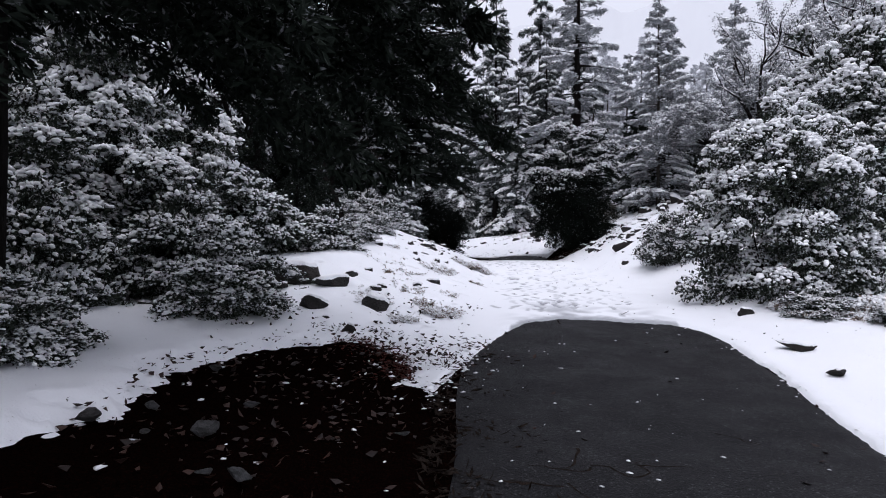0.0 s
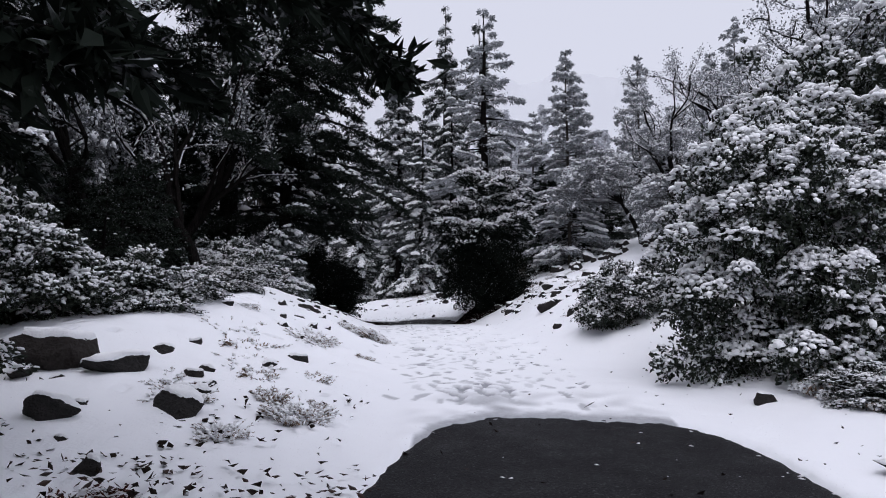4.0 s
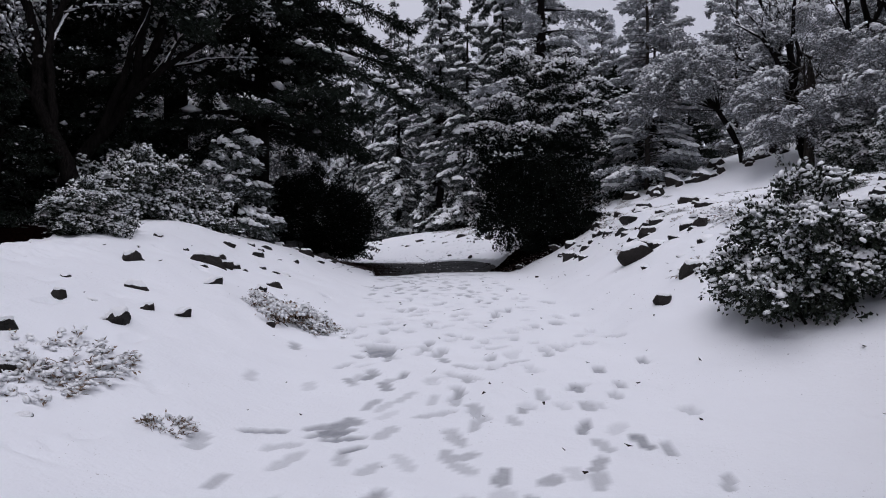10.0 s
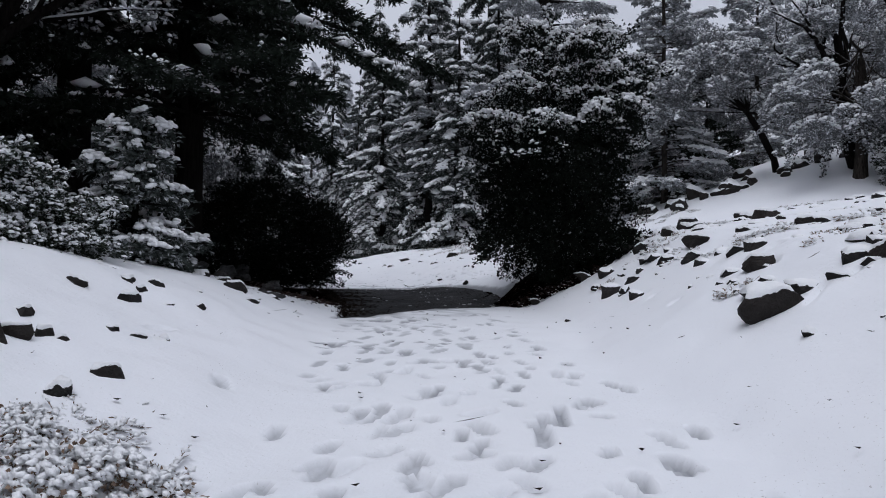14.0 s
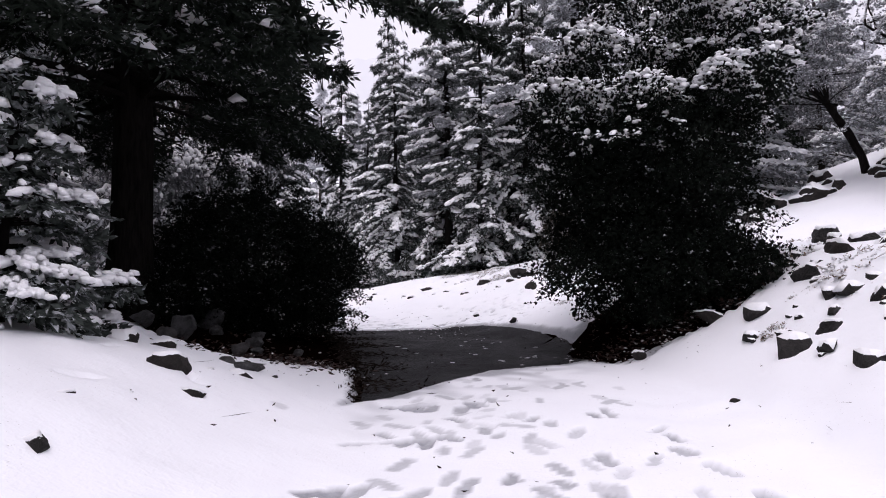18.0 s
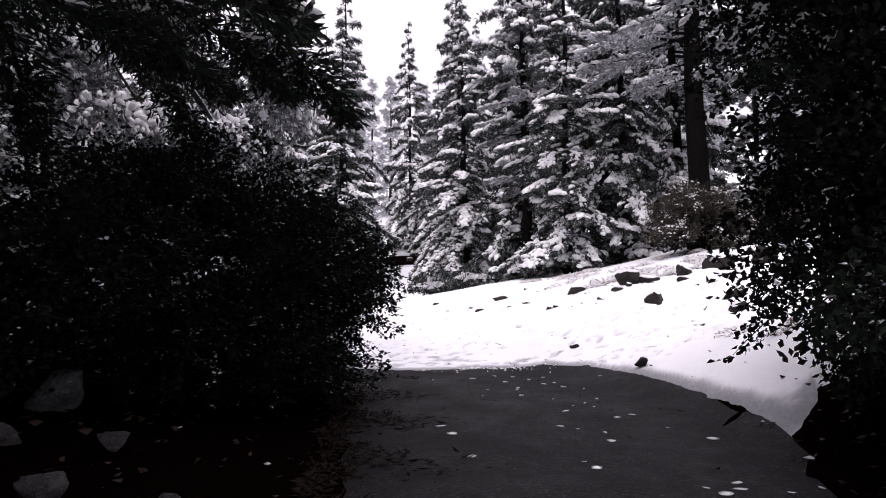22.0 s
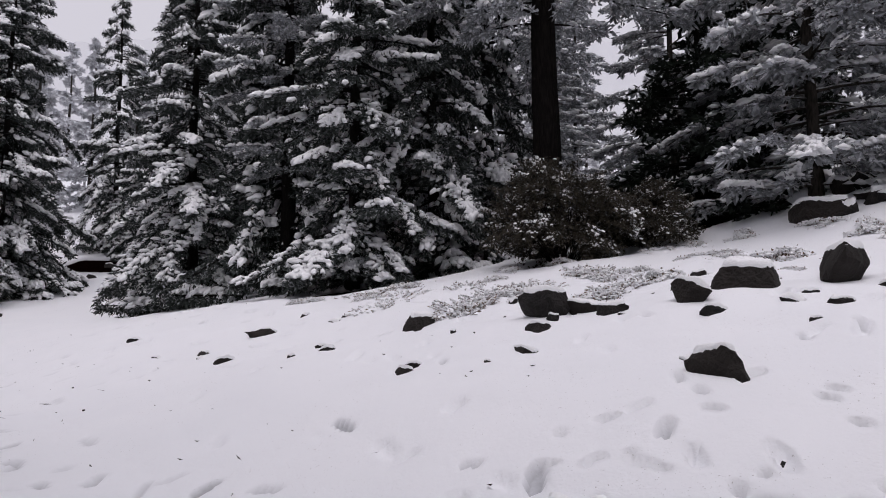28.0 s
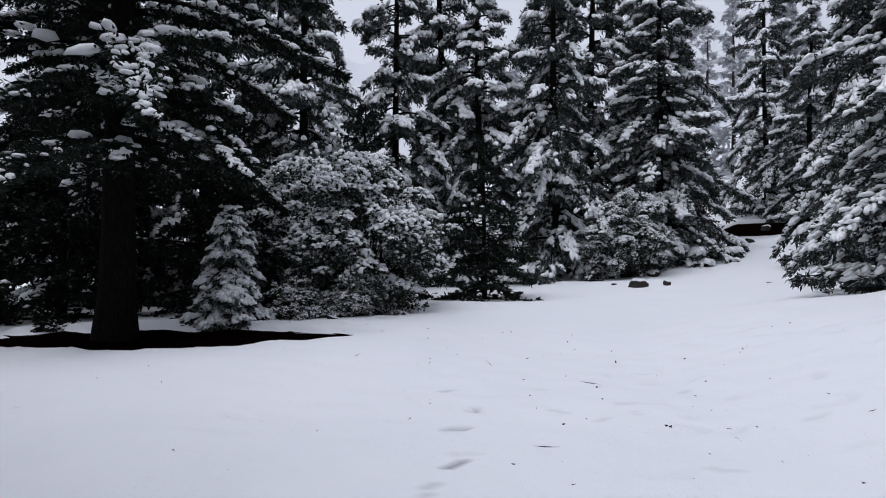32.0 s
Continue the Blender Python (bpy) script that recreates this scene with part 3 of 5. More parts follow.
# ---- trees ----
def conifer(seed, H, R, start=0.06, layers=16, per=6, droop=0.35, lift=0.1, spray=0.2, dense=1.0, snow=1.0, shape=0.85, trunk=0.018, gaps=0.0, fine=0.04, tuft=0.0, pad=1.0, plump=False, rest=0.06, lit=None):
    """Points of a conifer: trunk and limb tubes, needle sprays, snow pads; boughs away from the side lit stay short."""
    r = np.random.default_rng(seed)
    lean = r.normal(0, 0.012, 2)
    zt = np.linspace(-0.3, H, 14)
    tp = np.stack([lean[0] * zt + 0.03 * np.sin(zt), lean[1] * zt, zt], 1)
    tr = trunk * H * (1 - np.clip(zt, 0, H) / H) ** 0.8 + 0.012
    tr[0] *= 1.35
    limbs, P, D, L, SP, SD, SL = [], [], [], [], [], [], []
    z0 = start * H
    step = (H - z0) / layers
    for k in range(layers):
        f0 = k / layers
        n = max(3, int(per * (1 - 0.35 * f0)))
        a0 = r.uniform(0, 7)
        for b in range(n):
            if r.random() < gaps:
                continue
            f = min(max((k + r.uniform(-1.3, 1.3)) / layers, 0), 0.99)
            z = z0 + (H - z0) * f
            reach = R * (1 - f) ** shape * (0.6 + 0.4 * min(1, f * 7 + 0.5)) + 0.1
            az = a0 + b * 2 * np.pi / n + r.normal(0, 0.3)
            Lb = reach * r.choice([r.uniform(0.35, 0.8), r.uniform(0.75, 1.2)])
            if lit and np.cos(az - lit[0]) < np.cos(lit[1]):
                Lb *= 0.3
            dirx = np.array([np.cos(az), np.sin(az), 0])
            s = np.linspace(0, 1, 7)
            up = lift * (1 + 1.6 * f) + r.normal(0, 0.06)
            pts = np.array([0, 0, z]) + np.outer(s * Lb, dirx)
            pts += np.outer(s ** 2 * Lb * r.normal(0, 0.1), np.cross(dirx, [0, 0, 1]))
            pts[:, :2] += tp[max(0, np.searchsorted(zt, z) - 1), :2]
            pts[:, 2] += Lb * (up * s - droop * (1 - 0.6 * f) * r.uniform(0.45, 1.6) * s ** 2 + 0.12 * droop * s ** 4)
            pts[:, 2] = np.maximum(pts[:, 2], np.minimum(rest + 0.25 * r.random(), z))
            limbs.append((pts, np.linspace(0.012 + 0.013 * Lb, 0.006, 7)))
            m = max(5, int(Lb / 0.1 * dense))
            t = np.sqrt(r.uniform(0.03 + tuft, 1.0, m))
            q = np.stack([np.interp(t, s, pts[:, c]) for c in range(3)], 1)
            side = np.cross(dirx, [0, 0, 1])
            sg = r.choice([-1, 1], m)
            tw = (0.14 + 0.30 * Lb * (1 - t)) * r.uniform(0.4, 1.15, m)
            td = dirx[None] * r.uniform(0.3, 0.9, (m, 1)) + side[None] * sg[:, None] * r.uniform(0.4, 1, (m, 1))
            td[:, 2] -= r.uniform(0.0, 0.6, m) * (0.35 + droop)
            td /= np.linalg.norm(td, axis=1)[:, None]
            for u in (0.1, 0.35, 0.65, 1.0):
                p = q + td * (tw * u)[:, None]
                for _ in range(2):
                    P.append(p + r.normal(0, 0.035, p.shape) - [0, 0, 0.045])
                    dd = td + r.normal(0, 0.55, td.shape)
                    dd[:, 2] -= 0.2 * droop
                    D.append(dd)
                    L.append(np.full(m, spray) * r.uniform(0.5, 1.25, m))
            heavy = r.choice([0.12, 0.6, 1.1, 1.5]) * snow
            take = r.random(m) < 0.35 * heavy
            u = r.uniform(0.2, 1.0, m)
            SP.append((q + td * (tw * u)[:, None] + [0, 0, 0.05])[take])
            SD.append(td[take])
            SL.append((0.05 + 0.25 * tw)[take] * r.uniform(0.6, 1.3, take.sum()))
            if Lb > 0.3 and snow > 0.15:
                w = 1.04 - np.abs(r.normal(0, 0.27, int((6 + 15 * Lb) * heavy)))
                w = w[w > 0.22]
                c = np.stack([np.interp(w, s, pts[:, c]) for c in range(3)], 1)
                off = r.normal(0, 0.45, len(w)) * (0.12 + 0.30 * Lb * (1.05 - w))
                c += side[None] * off[:, None] + r.normal(0, 0.02, (len(w), 3))
                c[:, 2] += 0.09 - 0.35 * (0.35 + droop) * np.abs(off)
                SP.append(c)
                SD.append(dirx[None] + side[None] * (2.2 * off + r.normal(0, 0.25, len(w)))[:, None] - [[0, 0, 1.0 * droop]] * r.uniform(0.6, 1.4, (len(w), 1)))
                SL.append(r.uniform(0.05, 0.17, len(w)) * pad)
    P, D, L = np.concatenate(P), np.concatenate(D), np.concatenate(L)
    SP, SD, SL = np.concatenate(SP), np.concatenate(SD), np.concatenate(SL)
    needles = blades(P, D, L, np.full(len(P), fine) * r.uniform(0.6, 1.2, len(P)), r)
    pads = lumps(SP, SD, SL, SL * r.uniform(0.38, 0.7, len(SL)), SL * 0.38 + 0.01, r, plump)
    return tubes([(tp, tr)], 9), tubes(limbs, 4), needles, pads


def conifer_thing(name, at, label, category, geo, mats, group="", turn=0.0, size=1.0):
    ob = thing(name, at, label, category, group, turn, size)
    for pn, g, mat, sm in (("trunk", geo[0], mats[0], True), ("limb", geo[1], mats[0], True), ("crown", geo[2], mats[1], False), ("snow", geo[3], mats[2], True)):
        if not len(g[1]):
            continue
        p = part(pn, mesh_of(name + "_" + pn, *g, mat, sm), ob)
        if pn != "trunk":
            p["kind"] = "stuff"
    return ob


def lumpy(seed, n, wide, deep, tall, r0, r1, squash=0.6, low=0.15):
    """Crown masses spread through an egg-shaped envelope, with gaps between them."""
    r = np.random.default_rng(seed)
    out = []
    while len(out) < n:
        d = r.normal(size=3)
        d /= np.linalg.norm(d)
        k = r.uniform(0.25, 1.0) ** 0.5
        z = tall * (0.5 + 0.5 * d[2] * k)
        if z < low * tall:
            continue
        taper = 1.0 - 0.35 * max(0, z / tall - 0.55)
        a = r.uniform(r0, r1)
        out.append((d[0] * k * wide * taper, d[1] * k * deep * taper, z - a * 0.3, a, a * r.uniform(0.8, 1.2), a * squash))
    return out


def leafy(seed, blobs, count, leaf, spread, snow, low_snow=-0.2, stems=7, stem_r=0.035, hollow=0.55, pad=0.09, bole=None, snow_from=0.0, clump=1, sprays=0, reach=0.5, dust=0.5):
    """A broad-leaved shrub or tree: stems into a cloud of leaf tufts, capped with snow, and leafy sprays that break its outline.
    blobs: centre and radii of the crown's masses."""
    r = np.random.default_rng(seed)
    C, N, SP, SDir = [], [], [], []
    vol = np.array([b[3] * b[4] * b[5] for b in blobs]) ** 0.75
    for (x, y, z, a, b, c), share in zip(blobs, vol / vol.sum()):
        n = int(count * share)
        d = r.normal(size=(n, 3))
        d /= np.linalg.norm(d, axis=1)[:, None]
        bulge = 1 + 0.16 * wavy(d[:, 0] * 3, d[:, 1] * 3 + d[:, 2] * 2.3, 1.6, seed)
        rad = r.uniform(hollow, 1.0, n) ** 0.6 * bulge * r.uniform(0.9, 1.1, n)
        C.append(np.array([x, y, z]) + d * rad[:, None] * [a, b, c])
        N.append(d)
        if z > snow_from and r.random() < 0.45 + 0.5 * snow:
            n = int(snow * clump * (5 + 1.1 * a * b / pad ** 2))
            d = r.normal(size=(n, 3))
            d[:, 2] = np.abs(d[:, 2]) + 0.15
            d /= np.linalg.norm(d, axis=1)[:, None]
            d = d[(d[:, 2] > 0.3 + low_snow) & (wavy(d[:, 0] * 3 + x * 5, d[:, 1] * 3 + y * 5, 1.7, seed) > -0.5)]
            SP.append(np.array([x, y, z + 0.5 * pad + 0.02]) + d * r.uniform(1.02, 1.16, (len(d), 1)) * [a, b, c])
            SDir.append(d * [1, 1, 0.2] - [0, 0, 0.35] + r.normal(0, 0.35, d.shape))
    C, N = np.concatenate(C), np.concatenate(N)
    keep = C[:, 2] > 0.03
    C, N = C[keep], N[keep]
    per = 7
    P = np.repeat(C, per, 0) + r.normal(0, spread, (len(C) * per, 3))
    D = np.repeat(N, per, 0) * 0.7 + r.normal(0, 0.8, (len(C) * per, 3))
    twigs = []
    outer = np.flatnonzero((C[:, 2] > 0.25) & (np.hypot(N[:, 0], N[:, 1]) > 0.45))
    mid = C.mean(0)
    for i in r.choice(outer, min(sprays, len(outer)), replace=False):
        way = (C[i] - mid) * [1, 1, 0.35]
        way = way / (np.linalg.norm(way) + 1e-9) + r.normal(0, 0.35, 3)
        way /= np.linalg.norm(way)
        ln = reach * r.uniform(0.5, 1.3)
        t = np.linspace(0, 1, 6)
        pts = C[i] - way * ln * 0.25 + np.outer(t * ln, way)
        pts[:, 2] += ln * (0.12 * t - 0.45 * r.uniform(0.4, 1.3) * t ** 2)
        pts[:, 2] = np.maximum(pts[:, 2], 0.05)
        twigs.append((pts, np.linspace(0.008, 0.002, 6)))
        m = int(26 * ln / reach)
        w = r.uniform(0.15, 1.05, m)
        q = np.stack([np.interp(w, t, pts[:, k]) for k in range(3)], 1) + r.normal(0, 0.05, (m, 3)) * [1, 1, 0.6]
        P = np.concatenate([P, np.repeat(q, 4, 0) + r.normal(0, 0.02, (m * 4, 3))])
        D = np.concatenate([D, np.repeat(way[None], m * 4, 0) + r.normal(0, 0.8, (m * 4, 3))])
        if r.random() < dust:
            k = r.random(m) < 0.6
            SP.append(q[k] + [0, 0, 0.03])
            SDir.append(np.repeat((way - [0, 0, 0.4])[None], k.sum(), 0) + r.normal(0, 0.3, (k.sum(), 3)))
    L = r.uniform(0.6, 1.3, len(P)) * leaf
    leaves = blades(P, D, L, L * r.uniform(0.25, 0.42, len(P)), r)
    SP, SDir = np.concatenate(SP or [np.zeros((1, 3))]), np.concatenate(SDir or [np.ones((1, 3))])
    keep = SP[:, 2] > max(0.04, snow_from * 0.9)
    SP, SDir = SP[keep], SDir[keep]
    SL = r.uniform(0.5, 1.35, len(SP)) * pad
    pads = lumps(SP, SDir, SL, SL * r.uniform(0.55, 0.95, len(SL)), SL * 0.5, r, pad > 0.035)
    paths = twigs
    pick = r.choice(len(C), stems * 5)
    for k, i in enumerate(pick):
        e = C[i] * [0.95, 0.95, 0.97]
        s = np.linspace(0, 1, 7)[:, None]
        b0 = np.array([r.normal(0, 0.08), r.normal(0, 0.08), -0.1])
        if bole is not None:
            b0 = bole[0][int(r.integers(len(bole[0]) // 2, len(bole[0])))]
        mid = b0 * 0.5 + e * 0.5 + r.normal(0, 0.12, 3) * np.linalg.norm(e)
        mid[2] = b0[2] * 0.35 + e[2] * 0.65
        pts = (1 - s) ** 2 * b0 + 2 * s * (1 - s) * mid + s ** 2 * e
        paths.append((pts, np.linspace(stem_r * (1 if k < stems else 0.5), 0.005, 7)))
    if bole is not None:
        paths.append(bole)
    return tubes(paths, 6), leaves, pads


def leafy_thing(name, at, label, category, geo, mats, group="", turn=0.0, size=1.0):
    ob = thing(name, at, label, category, group, turn, size)
    for pn, g, mat, sm in (("branch", geo[0], mats[0], True), ("crown", geo[1], mats[1], False), ("snow", geo[2], mats[2], True)):
        if len(g[1]):
            part(pn, mesh_of(name + "_" + pn, *g, mat, sm), ob)["kind"] = "stuff"
    return ob


def plant(ob, x, y, size=1.0, turn=0.0, sink=0.0, tall=1.0):
    """A copy of a tree or shrub on the ground at x, y."""
    c = copy_thing(ob, Matrix.LocRotScale((x, y, G(x, y) - sink), Euler((0, 0, turn)), None))
    c.scale = (size, size, size * tall)
    return c


# ---- the trees, space by space ----
CON = (BARK, NEEDLE, SNOW)
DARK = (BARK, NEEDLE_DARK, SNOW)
FROST = (BARK_SNOWY, NEEDLE_FROST_HAZE, SNOW)
# far set: pale needles put mist into the colour, snow is greyer
FARM = (BARK_SNOWY, NEEDLE_FAR, SNOW_GREY)


def spot(x, y):
    return (x, y, G(x, y))


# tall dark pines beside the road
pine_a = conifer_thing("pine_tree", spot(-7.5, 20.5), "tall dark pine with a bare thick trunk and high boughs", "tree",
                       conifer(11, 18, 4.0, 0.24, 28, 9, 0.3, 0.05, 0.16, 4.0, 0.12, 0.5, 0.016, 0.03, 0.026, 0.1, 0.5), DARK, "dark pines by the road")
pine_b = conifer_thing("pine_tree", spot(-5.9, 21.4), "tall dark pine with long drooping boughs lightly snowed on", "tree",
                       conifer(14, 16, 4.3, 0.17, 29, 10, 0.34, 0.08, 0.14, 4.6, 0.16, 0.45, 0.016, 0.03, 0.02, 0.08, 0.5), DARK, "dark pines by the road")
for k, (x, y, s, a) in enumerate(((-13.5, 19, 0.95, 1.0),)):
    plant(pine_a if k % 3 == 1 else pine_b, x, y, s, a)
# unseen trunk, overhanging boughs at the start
cedar = conifer_thing("cedar_tree", spot(-5.2, 1.7), "huge dark green cedar spreading over bare litter", "tree",
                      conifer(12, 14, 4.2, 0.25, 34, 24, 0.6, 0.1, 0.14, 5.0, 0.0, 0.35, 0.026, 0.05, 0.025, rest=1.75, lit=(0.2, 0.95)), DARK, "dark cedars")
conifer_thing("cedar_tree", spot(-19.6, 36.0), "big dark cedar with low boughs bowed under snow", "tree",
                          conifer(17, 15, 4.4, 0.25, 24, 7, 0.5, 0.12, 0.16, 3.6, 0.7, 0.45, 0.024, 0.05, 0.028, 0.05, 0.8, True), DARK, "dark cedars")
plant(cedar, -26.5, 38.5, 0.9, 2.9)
# cedars behind the start, trunks unseen, added to shade road and litter bed
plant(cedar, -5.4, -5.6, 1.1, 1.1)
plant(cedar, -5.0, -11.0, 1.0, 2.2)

# young firs added to close the wood, its shade put into their colour
shade_fir = conifer_thing("fir_tree", spot(-7.6, 12.4), "young fir with the shade of the wood put into its dark needles", "tree",
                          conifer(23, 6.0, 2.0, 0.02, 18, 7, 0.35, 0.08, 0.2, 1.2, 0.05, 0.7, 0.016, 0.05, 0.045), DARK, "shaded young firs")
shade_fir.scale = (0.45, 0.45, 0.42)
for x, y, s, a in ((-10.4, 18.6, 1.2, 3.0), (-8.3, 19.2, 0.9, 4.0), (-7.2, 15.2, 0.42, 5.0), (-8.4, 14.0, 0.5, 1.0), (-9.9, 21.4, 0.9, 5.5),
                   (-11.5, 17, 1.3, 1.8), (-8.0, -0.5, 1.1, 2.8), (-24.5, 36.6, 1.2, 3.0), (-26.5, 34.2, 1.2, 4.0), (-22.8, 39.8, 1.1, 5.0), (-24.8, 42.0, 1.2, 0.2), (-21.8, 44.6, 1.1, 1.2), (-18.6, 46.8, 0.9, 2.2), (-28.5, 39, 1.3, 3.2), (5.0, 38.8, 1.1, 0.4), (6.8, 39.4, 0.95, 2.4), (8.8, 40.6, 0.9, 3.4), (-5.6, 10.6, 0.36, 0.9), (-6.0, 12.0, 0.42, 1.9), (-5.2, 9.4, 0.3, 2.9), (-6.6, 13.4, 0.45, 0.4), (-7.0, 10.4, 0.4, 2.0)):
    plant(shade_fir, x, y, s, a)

# young firs
fir = conifer_thing("fir_tree", spot(-5.1, 18.4), "small young fir laden with thick snow", "tree",
                    conifer(21, 2.15, 0.95, 0.03, 12, 7, 0.34, 0.16, 0.12, 2.4, 1.4, 0.8, 0.02, 0, 0.028, 0.0, 0.5, True), CON)
cone = conifer_thing("fir_tree", spot(-19.3, 38.4), "small cone-shaped fir wrapped in snow", "tree",
                     conifer(22, 2.75, 0.95, 0.02, 20, 9, 0.85, 0.02, 0.12, 2.6, 3.2, 0.75, 0.018, 0, 0.026, 0.0, 0.6, True), CON)

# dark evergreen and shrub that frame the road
leafy_thing("evergreen_tree", spot(0.78, 22.75), "dense dark green evergreen tree with a snow-capped crown", "tree",
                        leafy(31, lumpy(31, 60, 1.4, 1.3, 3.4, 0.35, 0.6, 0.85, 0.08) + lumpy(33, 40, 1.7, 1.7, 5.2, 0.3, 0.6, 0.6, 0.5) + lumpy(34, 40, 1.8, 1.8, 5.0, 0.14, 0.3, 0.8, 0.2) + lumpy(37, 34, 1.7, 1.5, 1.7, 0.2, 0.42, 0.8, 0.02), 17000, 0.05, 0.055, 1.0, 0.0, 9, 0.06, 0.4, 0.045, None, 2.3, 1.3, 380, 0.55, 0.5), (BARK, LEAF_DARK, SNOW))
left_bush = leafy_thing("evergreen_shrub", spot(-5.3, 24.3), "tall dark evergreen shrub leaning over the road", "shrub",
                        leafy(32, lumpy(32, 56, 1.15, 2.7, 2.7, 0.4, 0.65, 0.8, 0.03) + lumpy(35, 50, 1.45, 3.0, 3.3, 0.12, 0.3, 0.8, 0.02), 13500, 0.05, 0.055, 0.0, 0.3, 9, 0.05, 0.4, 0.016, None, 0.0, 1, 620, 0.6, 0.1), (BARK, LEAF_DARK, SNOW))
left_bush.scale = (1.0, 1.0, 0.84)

oak = leafy_thing("oak_shrub", spot(3.8, 8.4), "large evergreen oak shrub heavy with clumped snow", "shrub",
                  leafy(41, lumpy(41, 60, 1.25, 1.15, 3.0, 0.24, 0.44, 0.85, 0.06) + lumpy(43, 90, 1.6, 1.4, 3.2, 0.1, 0.2, 0.9, 0.05) + lumpy(47, 34, 1.45, 1.3, 0.75, 0.16, 0.3, 0.8, 0.0), 6800, 0.055, 0.06, 1.0, -0.1, 9, 0.045, 0.3, 0.043, None, 0.0, 2.6, 220, 0.4, 0.8), (BARK, LEAF, SNOW), "snowy oak shrubs")
oak_b = leafy_thing("oak_shrub", spot(6.3, 11.9), "evergreen oak shrub heavy with clumped snow", "shrub",
                    leafy(45, lumpy(45, 54, 1.55, 1.35, 3.1, 0.26, 0.48, 0.8, 0.06) + lumpy(46, 60, 1.8, 1.6, 3.2, 0.12, 0.22, 0.9, 0.05), 3600, 0.065, 0.065, 0.85, -0.1, 8, 0.045, 0.3, 0.055, None, 0.0, 2.6, 150, 0.45, 0.8), (BARK, LEAF, SNOW), "snowy oak shrubs")
low = leafy_thing("laurel_shrub", spot(2.55, 12.0), "low round evergreen shrub dusted with snow", "shrub",
                  leafy(42, lumpy(42, 24, 0.7, 0.65, 1.15, 0.14, 0.26, 0.55, 0.03) + lumpy(44, 30, 0.9, 0.85, 1.3, 0.07, 0.15, 0.7, 0.02), 2300, 0.045, 0.045, 1.2, -0.05, 8, 0.022, 0.3, 0.036, None, 0.0, 1.4, 260, 0.3, 0.95), (BARK, LEAF, SNOW), "low snowy shrubs")
rng = np.random.default_rng(9)
for x, y, s, a, h in ((6.7, 8.3, 0.85, 0.6, 1.0), (7.4, 13.2, 1.4, 3.0, 1.1), (8.6, 16.5, 1.4, 4.0, 1.1), (8.6, 9.6, 1.3, 1.0, 1.2)):
    plant(oak_b, x, y, s, a, 0.05, h)
for x, y, s, a, h in ((-4.1, 4.4, 0.95, 0.3, 0.85), (3.3, 12.2, 0.6, 2.2, 0.7), (-5.4, 5.6, 1.25, 1.7, 1.0), (-6.3, 3.6, 1.2, 3.0, 1.1), (-5.6, 8.2, 1.2, 3.9, 1.0), (-4.4, 8.9, 0.8, 2.2, 0.9), (-4.1, 9.9, 0.6, 1.2, 0.8), (-4.7, 13.6, 0.6, 5.1, 0.9),
                      (-5.6, 14.8, 0.6, 0.9, 0.9), (-5.7, 16.4, 1.0, 4.9, 1.0), (-5.3, 16.9, 0.9, 2.5, 0.9), (-7.0, 18.0, 1.2, 2.9, 1.0), (4.6, 16.2, 0.5, 2.0, 0.8), (-4.6, 1.6, 0.8, 5.0, 0.8), (-6.0, 0.6, 1.1, 2.0, 1.0), (3.7, 6.6, 0.6, 2.0, 0.6), (4.5, 5.8, 0.6, 4.0, 0.6)):
    plant(low, x, y, s, a, 0.03, h)
low.scale = (0.8, 0.8, 0.9)
plant(oak_b, -6.9, 6.9, 1.0, 1.4)
plant(oak_b, -7.9, 4.6, 1.1, 4.4)
plant(oak_b, -8.4, 7.4, 1.3, 2.4, 0.0, 1.2)
plant(oak_b, -8.9, 9.8, 1.2, 0.4, 0.0, 1.3)
oak.scale = (1.0, 1.0, 1.08)
oak.location.z -= 0.14

# snow-laden spruces round the clearing
spruce = conifer_thing("spruce_tree", spot(-7.0, 45.6), "broad spruce with drooping boughs laden with snow", "tree",
                       conifer(51, 12.5, 2.55, 0.015, 32, 7, 0.85, 0.1, 0.16, 3.0, 1.25, 0.8, 0.012, 0.14, 0.026, 0.0, 0.9, True), CON, "snow-laden spruces")
spruce_b = conifer_thing("spruce_tree", spot(-2.6, 41.0), "dense dark spruce with snow-loaded bough ends", "tree",
                         conifer(55, 11.5, 2.5, 0.02, 28, 7, 0.65, 0.05, 0.16, 3.0, 1.1, 0.6, 0.013, 0.2, 0.026, 0.0, 1.0, True), CON, "snow-laden spruces")
for k, (x, y, s) in enumerate(((-0.6, 41.5, 0.95), (-4.2, 44.5, 1.2), (-1.2, 45.5, 1.25), (1.5, 44.0, 1.2), (-9.5, 57, 1.25), (-19.2, 61.5, 1.4), (-22.4, 57.2, 1.35), (-25.3, 55.2, 1.3), (-28.0, 52.0, 1.3), (-24.0, 63, 1.6),
                               (-27, 46.0, 1.3), (-29, 43.0, 1.3), (-31.5, 48, 1.6), (-27.5, 55, 1.6), (-19.5, 64, 1.6), (-24, 69, 1.4), (-13, 82, 1.3), (-15.6, 75, 1.2), (-19.0, 79, 1.3), (-9, 68, 1.3), (-5, 55, 1.3), (-6.8, 62, 1.3), (-31.5, 39.5, 1.3), (-34, 43, 1.4), (-34, 34, 1.3), (-26, 62, 1.5))):
    plant(spruce_b if k % 2 else spruce, x, y, s, rng.uniform(0, 6), 0, rng.uniform(1.1, 1.4))
plant(oak_b, -18.6, 41.8, 1.3, 2.0, 0.0, 1.0)
plant(oak_b, -21.5, 42.5, 1.4, 0.5)
